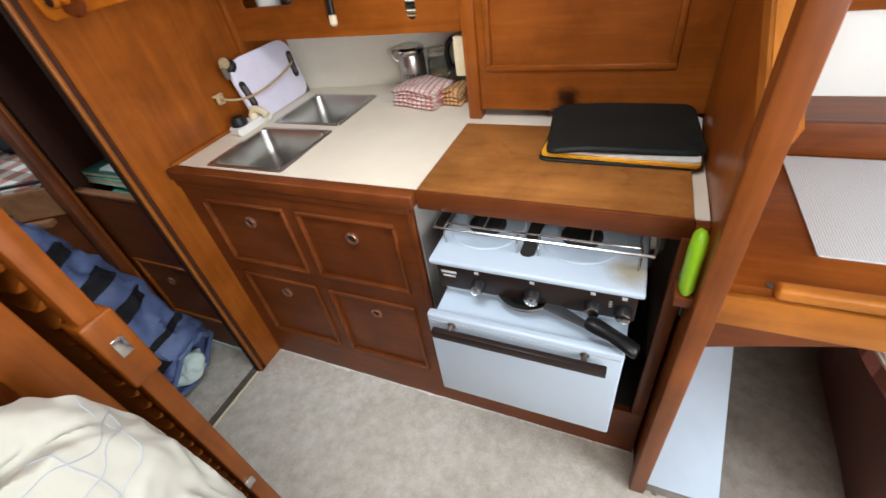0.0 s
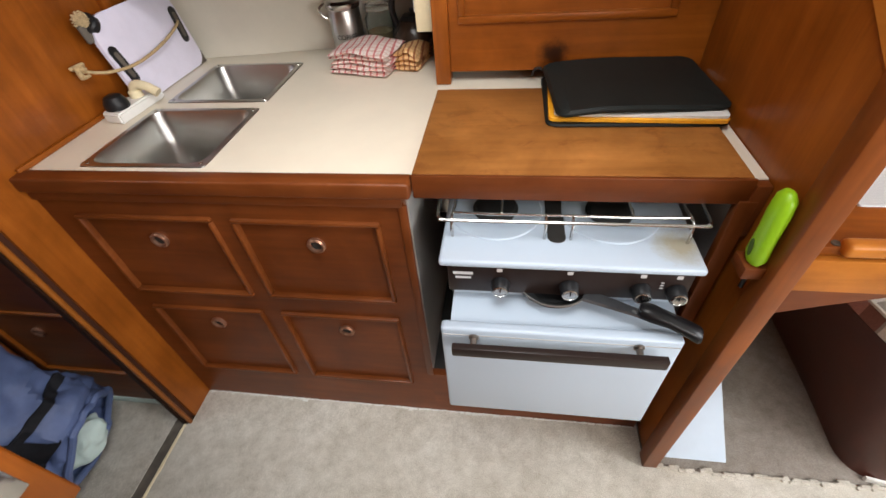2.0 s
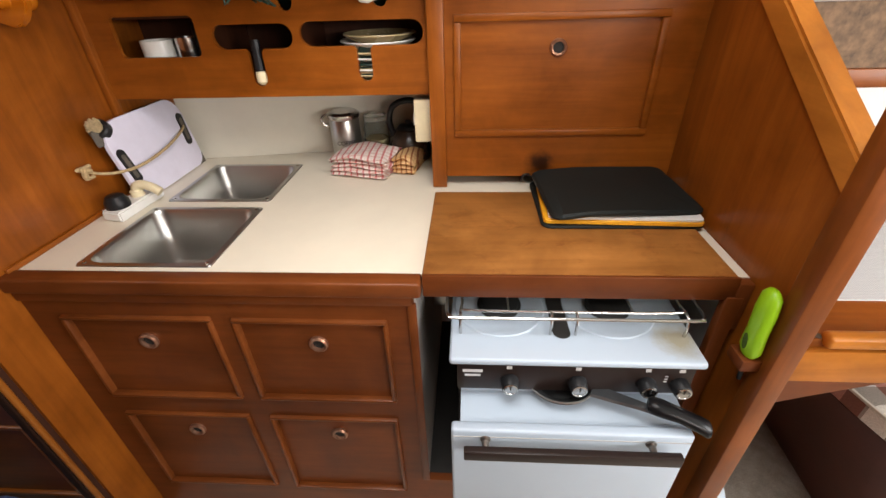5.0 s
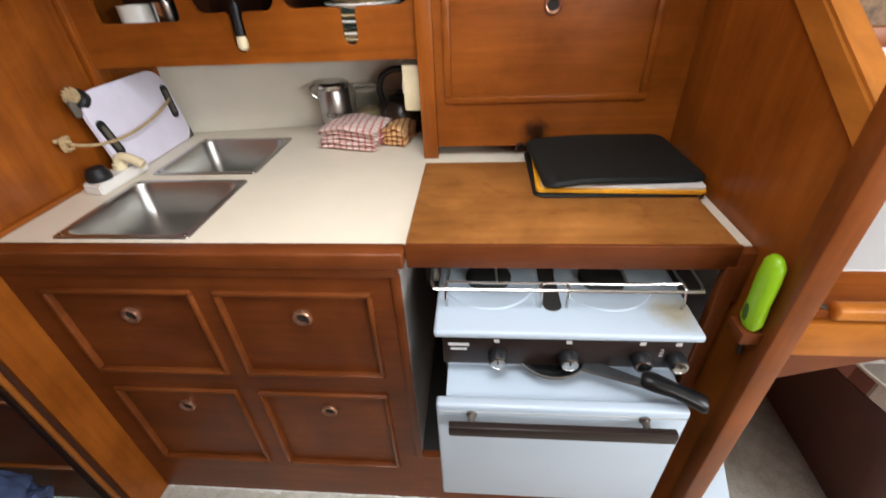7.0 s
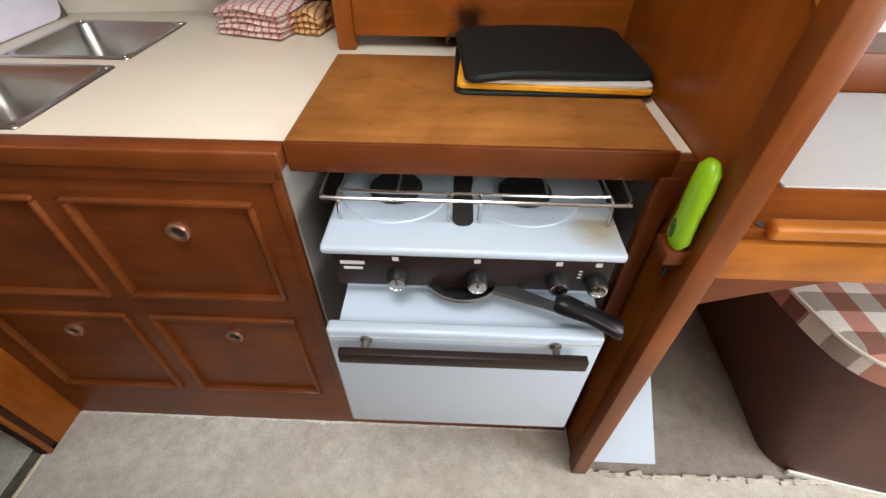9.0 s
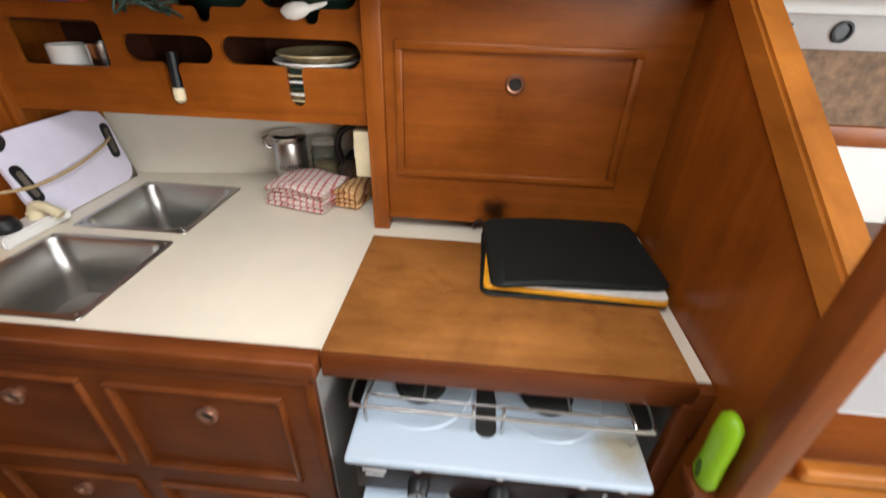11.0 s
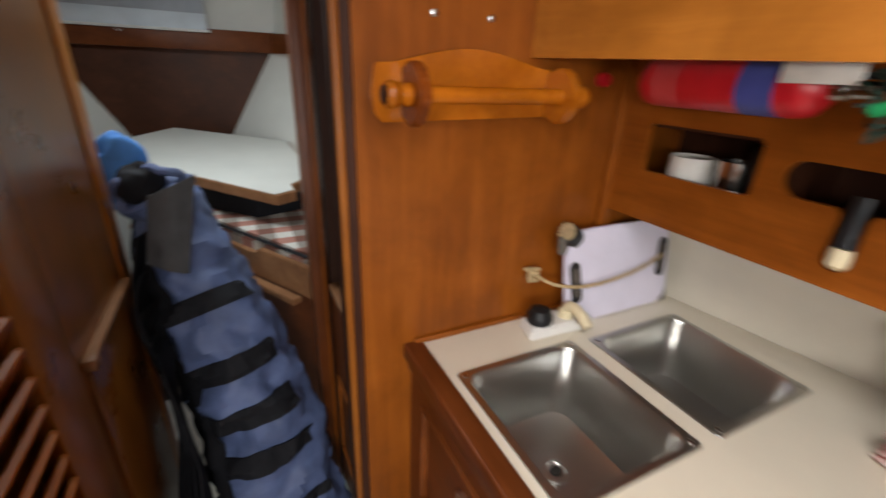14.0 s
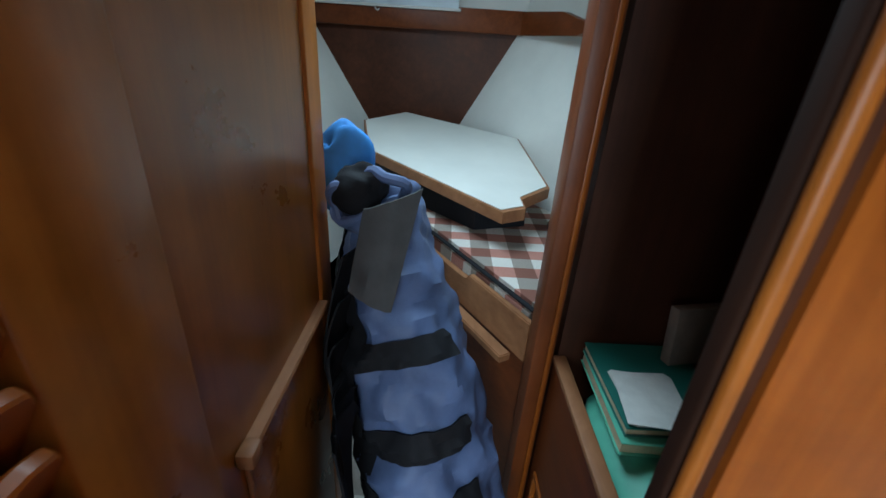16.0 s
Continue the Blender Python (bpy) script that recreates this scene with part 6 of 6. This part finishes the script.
for k, (x, y, r) in enumerate(((-1.05, 0.03, 0.05), (-1.13, 0.07, 0.06))):
    bm = bmesh.new()
    bmesh.ops.create_icosphere(bm, subdivisions=3, radius=r)
    for v in bm.verts:
        v.co *= 1 + 0.22 * noise.noise(v.co * 22 + Vector((k, 0, 0)))
        v.co.z *= 0.7
    bmesh.ops.translate(bm, verts=bm.verts, vec=(x, y, 0.865 + r * 0.62))
    solo("crumpled_cloth", bm, black_webbing, "dark crumpled cloth on the mattress", "cloth")

# ---- long blue sail bag leaning in the passage ----
sbg = thing("sail_bag", (-0.4, -0.32, 0.0), "long blue canvas sail bag with black webbing straps", "bag")
AX = [Vector(p) for p in ((-0.235, -0.275, 0.135), (-0.30, -0.290, 0.165), (-0.375, -0.305, 0.31), (-0.435, -0.335, 0.52), (-0.515, -0.392, 0.74), (-0.62, -0.450, 0.94), (-0.68, -0.490, 1.07))]
RAD = [0.115, 0.138, 0.140, 0.130, 0.116, 0.100, 0.075]


def axis_at(t):
    f = t * (len(AX) - 1)
    i = min(int(f), len(AX) - 2)
    u = f - i
    return AX[i].lerp(AX[i + 1], u), RAD[i] + (RAD[i + 1] - RAD[i]) * u


def bag_ring(t, grow=0.0, n=40, arc=(0, 360)):
    c, r = axis_at(t)
    d = (axis_at(min(1, t + 0.06))[0] - axis_at(max(0, t - 0.06))[0]).normalized()
    side = Vector((0, 1, 0))
    side = (side - d * side.dot(d)).normalized()
    up = d.cross(side)
    out = []
    for i in range(n):
        a = radians(arc[0] + (arc[1] - arc[0]) * i / (n if arc[1] - arc[0] == 360 else n - 1))
        v = math.cos(a) * side + math.sin(a) * up
        p = c + v * r
        w = 0.022 * noise.noise(p * 9) + 0.040 * (0.3 - abs(noise.noise(Vector((p.x * 7 + p.z * 5, p.y * 12, p.z * 9 - p.x * 6))))) + 0.010 * noise.noise(p * 22 + Vector((3, 1, 0))) + 0.016 * (0.5 - abs(noise.noise(Vector((p.x * 9, p.y * 9, p.z * 20))))) + 0.014 * (0.4 - abs(noise.noise(Vector((p.x * 25, p.y * 25, p.z * 34)))))
        q = c + v * (r + w + grow)
        q.z = max(q.z, 0.002 - grow * 0.5)
        out.append(q)
    return out


bm = bmesh.new()
ts = [i / 96 for i in range(97)]
outer = [bag_ring(t, 0.0, 64) for t in ts]
loft(bm, outer[:], False, True)
inner = [[p + (axis_at(0)[0] + Vector((-0.02 * k, 0, 0.01 * k)) - p) * 0.10 * k + Vector((-0.03 * k, 0, 0)) for p in outer[0]] for k in range(0, 4)]
loft(bm, inner, False, True)
bmesh.ops.remove_doubles(bm, verts=bm.verts, dist=0.0005)
part("body", bm, blue_canvas, sbg)
bm = bmesh.new()
rim = [p + Vector((0.006, 0, 0)) for p in bag_ring(0.0, -0.004, 40)]
tube(bm, [Vector((p.x, p.y, max(p.z, 0.014))) for p in rim + rim[:1]], 0.010, 8, 2)
part("rim", bm, blue_canvas, sbg, "rolled canvas rim of the open end")
for t0, t1 in ((0.27, 0.305), (0.413, 0.450), (0.502, 0.539), (0.590, 0.626), (0.705, 0.738)):
    bm = bmesh.new()
    arc = (-165, -42)
    loft(bm, [bag_ring(t, g, 64, arc) for t, g in ((t0, 0.001), (t0, 0.007), (t0 + (t1 - t0) * 0.25, 0.009), ((t0 + t1) / 2, 0.009), (t0 + (t1 - t0) * 0.75, 0.009), (t1, 0.007), (t1, 0.001))], False, False, closed=False)
    part("strap", bm, black_webbing, sbg, "black webbing strap round the bag")
bm = bmesh.new()
for a0 in (-200,):
    rows = [bag_ring(t, 0.006, 8, (a0, a0 + 40)) for t in [0.25 + 0.72 * i / 24 for i in range(25)]]
    loft(bm, rows, False, False, closed=False)
part("long_strap", bm, black_webbing, sbg, "black strap along the bag")
# loose flap and blue lining at the upper end
bm = bmesh.new()
rows = []
TL, TR, BR, BL = Vector((-0.500, -0.489, 1.117)), Vector((-0.500, -0.388, 1.160)), Vector((-0.470, -0.436, 0.930)), Vector((-0.485, -0.518, 0.962))
for i in range(11):
    t = i / 10
    a, b = TL.lerp(BL, t), TR.lerp(BR, t)
    rows.append([a.lerp(b, k / 8) + Vector((0.014 * math.sin(math.pi * k / 8) + 0.012 * noise.noise(Vector((k * 0.5, i * 0.4, 3))), 0, 0)) for k in range(9)])
loft(bm, rows, False, False, closed=False)
ret = bmesh.ops.extrude_face_region(bm, geom=list(bm.faces))
for v in [g for g in ret["geom"] if isinstance(g, bmesh.types.BMVert)]:
    v.co.x -= 0.005
part("flap", bm, plain("grey_black_canvas", (0.07, 0.07, 0.073), 0.75, vary=0.25, relief=0.3), sbg, "dark grey end flap")


def crumple(radius, squash, centre, amount, freq, seed):
    bm = bmesh.new()
    bmesh.ops.create_icosphere(bm, subdivisions=4, radius=radius)
    for v in bm.verts:
        v.co *= 1 + amount * noise.noise(v.co * freq + Vector((seed, 0, 0))) + 0.4 * amount * noise.noise(v.co * freq * 2.6 + Vector((0, seed, 0)))
        v.co = Vector((v.co.x * squash[0], v.co.y * squash[1], v.co.z * squash[2]))
    bmesh.ops.translate(bm, verts=bm.verts, vec=centre)
    return bm


part("end_roll", crumple(0.08, (0.8, 0.85, 0.65), (-0.62, -0.485, 1.085), 0.7, 10, 2.0), blue_canvas, sbg, "rolled canvas end")
part("lining", crumple(0.065, (0.35, 0.8, 1.15), (-0.66, -0.582, 1.160), 0.9, 9, 6.0), sky_cloth, sbg, "bright blue lining")
# black ball added in place of the unlit hollow of the bag
part("mouth", crumple(0.045, (0.7, 1.0, 1.0), (-0.553, -0.500, 1.130), 0.5, 18, 9.0), black_webbing, sbg, "dark crumpled ball for the shade inside the open end")
bm = bmesh.new()
lip = []
for i in range(15):
    a = 2 * math.pi * i / 14
    r = 0.046 + 0.018 * math.sin(2 * a + 0.6) + 0.009 * math.sin(5 * a)
    lip.append((-0.545 + 0.012 * math.sin(3 * a), -0.492 + r * math.cos(a) * 1.15, 1.125 + r * math.sin(a)))
tube(bm, lip, 0.010, 8, 4)
part("mouth_lip", bm, blue_canvas, sbg, "turned-back canvas rim of the open end")
bm = bmesh.new()
rows = [bag_ring(t, 0.010 + 0.006 * math.sin(t * 31), 14, (-238 + 20 * t, -114 + 12 * math.sin(t * 9) - 26 * t)) for t in [0.10 + 0.72 * i / 40 for i in range(41)]]
loft(bm, rows, False, False, closed=False)
part("side_strap", bm, black_webbing, sbg, "broad dark strap bunched along the side")
part("strap_heap", crumple(0.11, (0.9, 0.62, 0.9), (-0.40, -0.475, 0.098), 0.55, 11, 3.0), black_webbing, sbg, "heap of dark webbing on the floor")
for k in range(6):
    bm = bmesh.new()
    y0, x0 = -0.566 + 0.012 * k, -0.47 + 0.035 * k
    pts = [Vector((-0.56 + 0.02 * k, -0.525, 1.02 - 0.08 * k)), Vector((x0 - 0.04, y0 + 0.01, 0.80)), Vector((x0, y0 + 0.03, 0.52)), Vector((x0 + 0.03, y0 + 0.02, 0.26)), Vector((x0 + 0.07, y0 + 0.05, 0.008))]
    rows = []
    for i in range(25):
        f = i / 24 * 4
        a = min(int(f), 3)
        c = pts[a].lerp(pts[a + 1], f - a) + Vector((0.012 * math.sin(i * 0.6 + k), 0.006 * math.cos(i * 0.5 + k), 0))
        rows.append([c + Vector((0.055 * (m / 2 - 1), 0.012 * math.sin(i * 0.4 + m), 0)) for m in range(5)])
    loft(bm, rows, False, False, closed=False)
    ret = bmesh.ops.extrude_face_region(bm, geom=list(bm.faces))
    for v in [g for g in ret["geom"] if isinstance(g, bmesh.types.BMVert)]:
        v.co.y -= 0.004
    part("loose_strap", bm, black_webbing, sbg, "loose black webbing hanging down")
bm = crumple(0.080, (0.5, 0.85, 0.75), (-0.262, -0.275, 0.120), 0.6, 12, 4.0)
solo("sailcloth", bm, pale_green, "pale folded sailcloth stuffed in the bag's open end", "cloth")
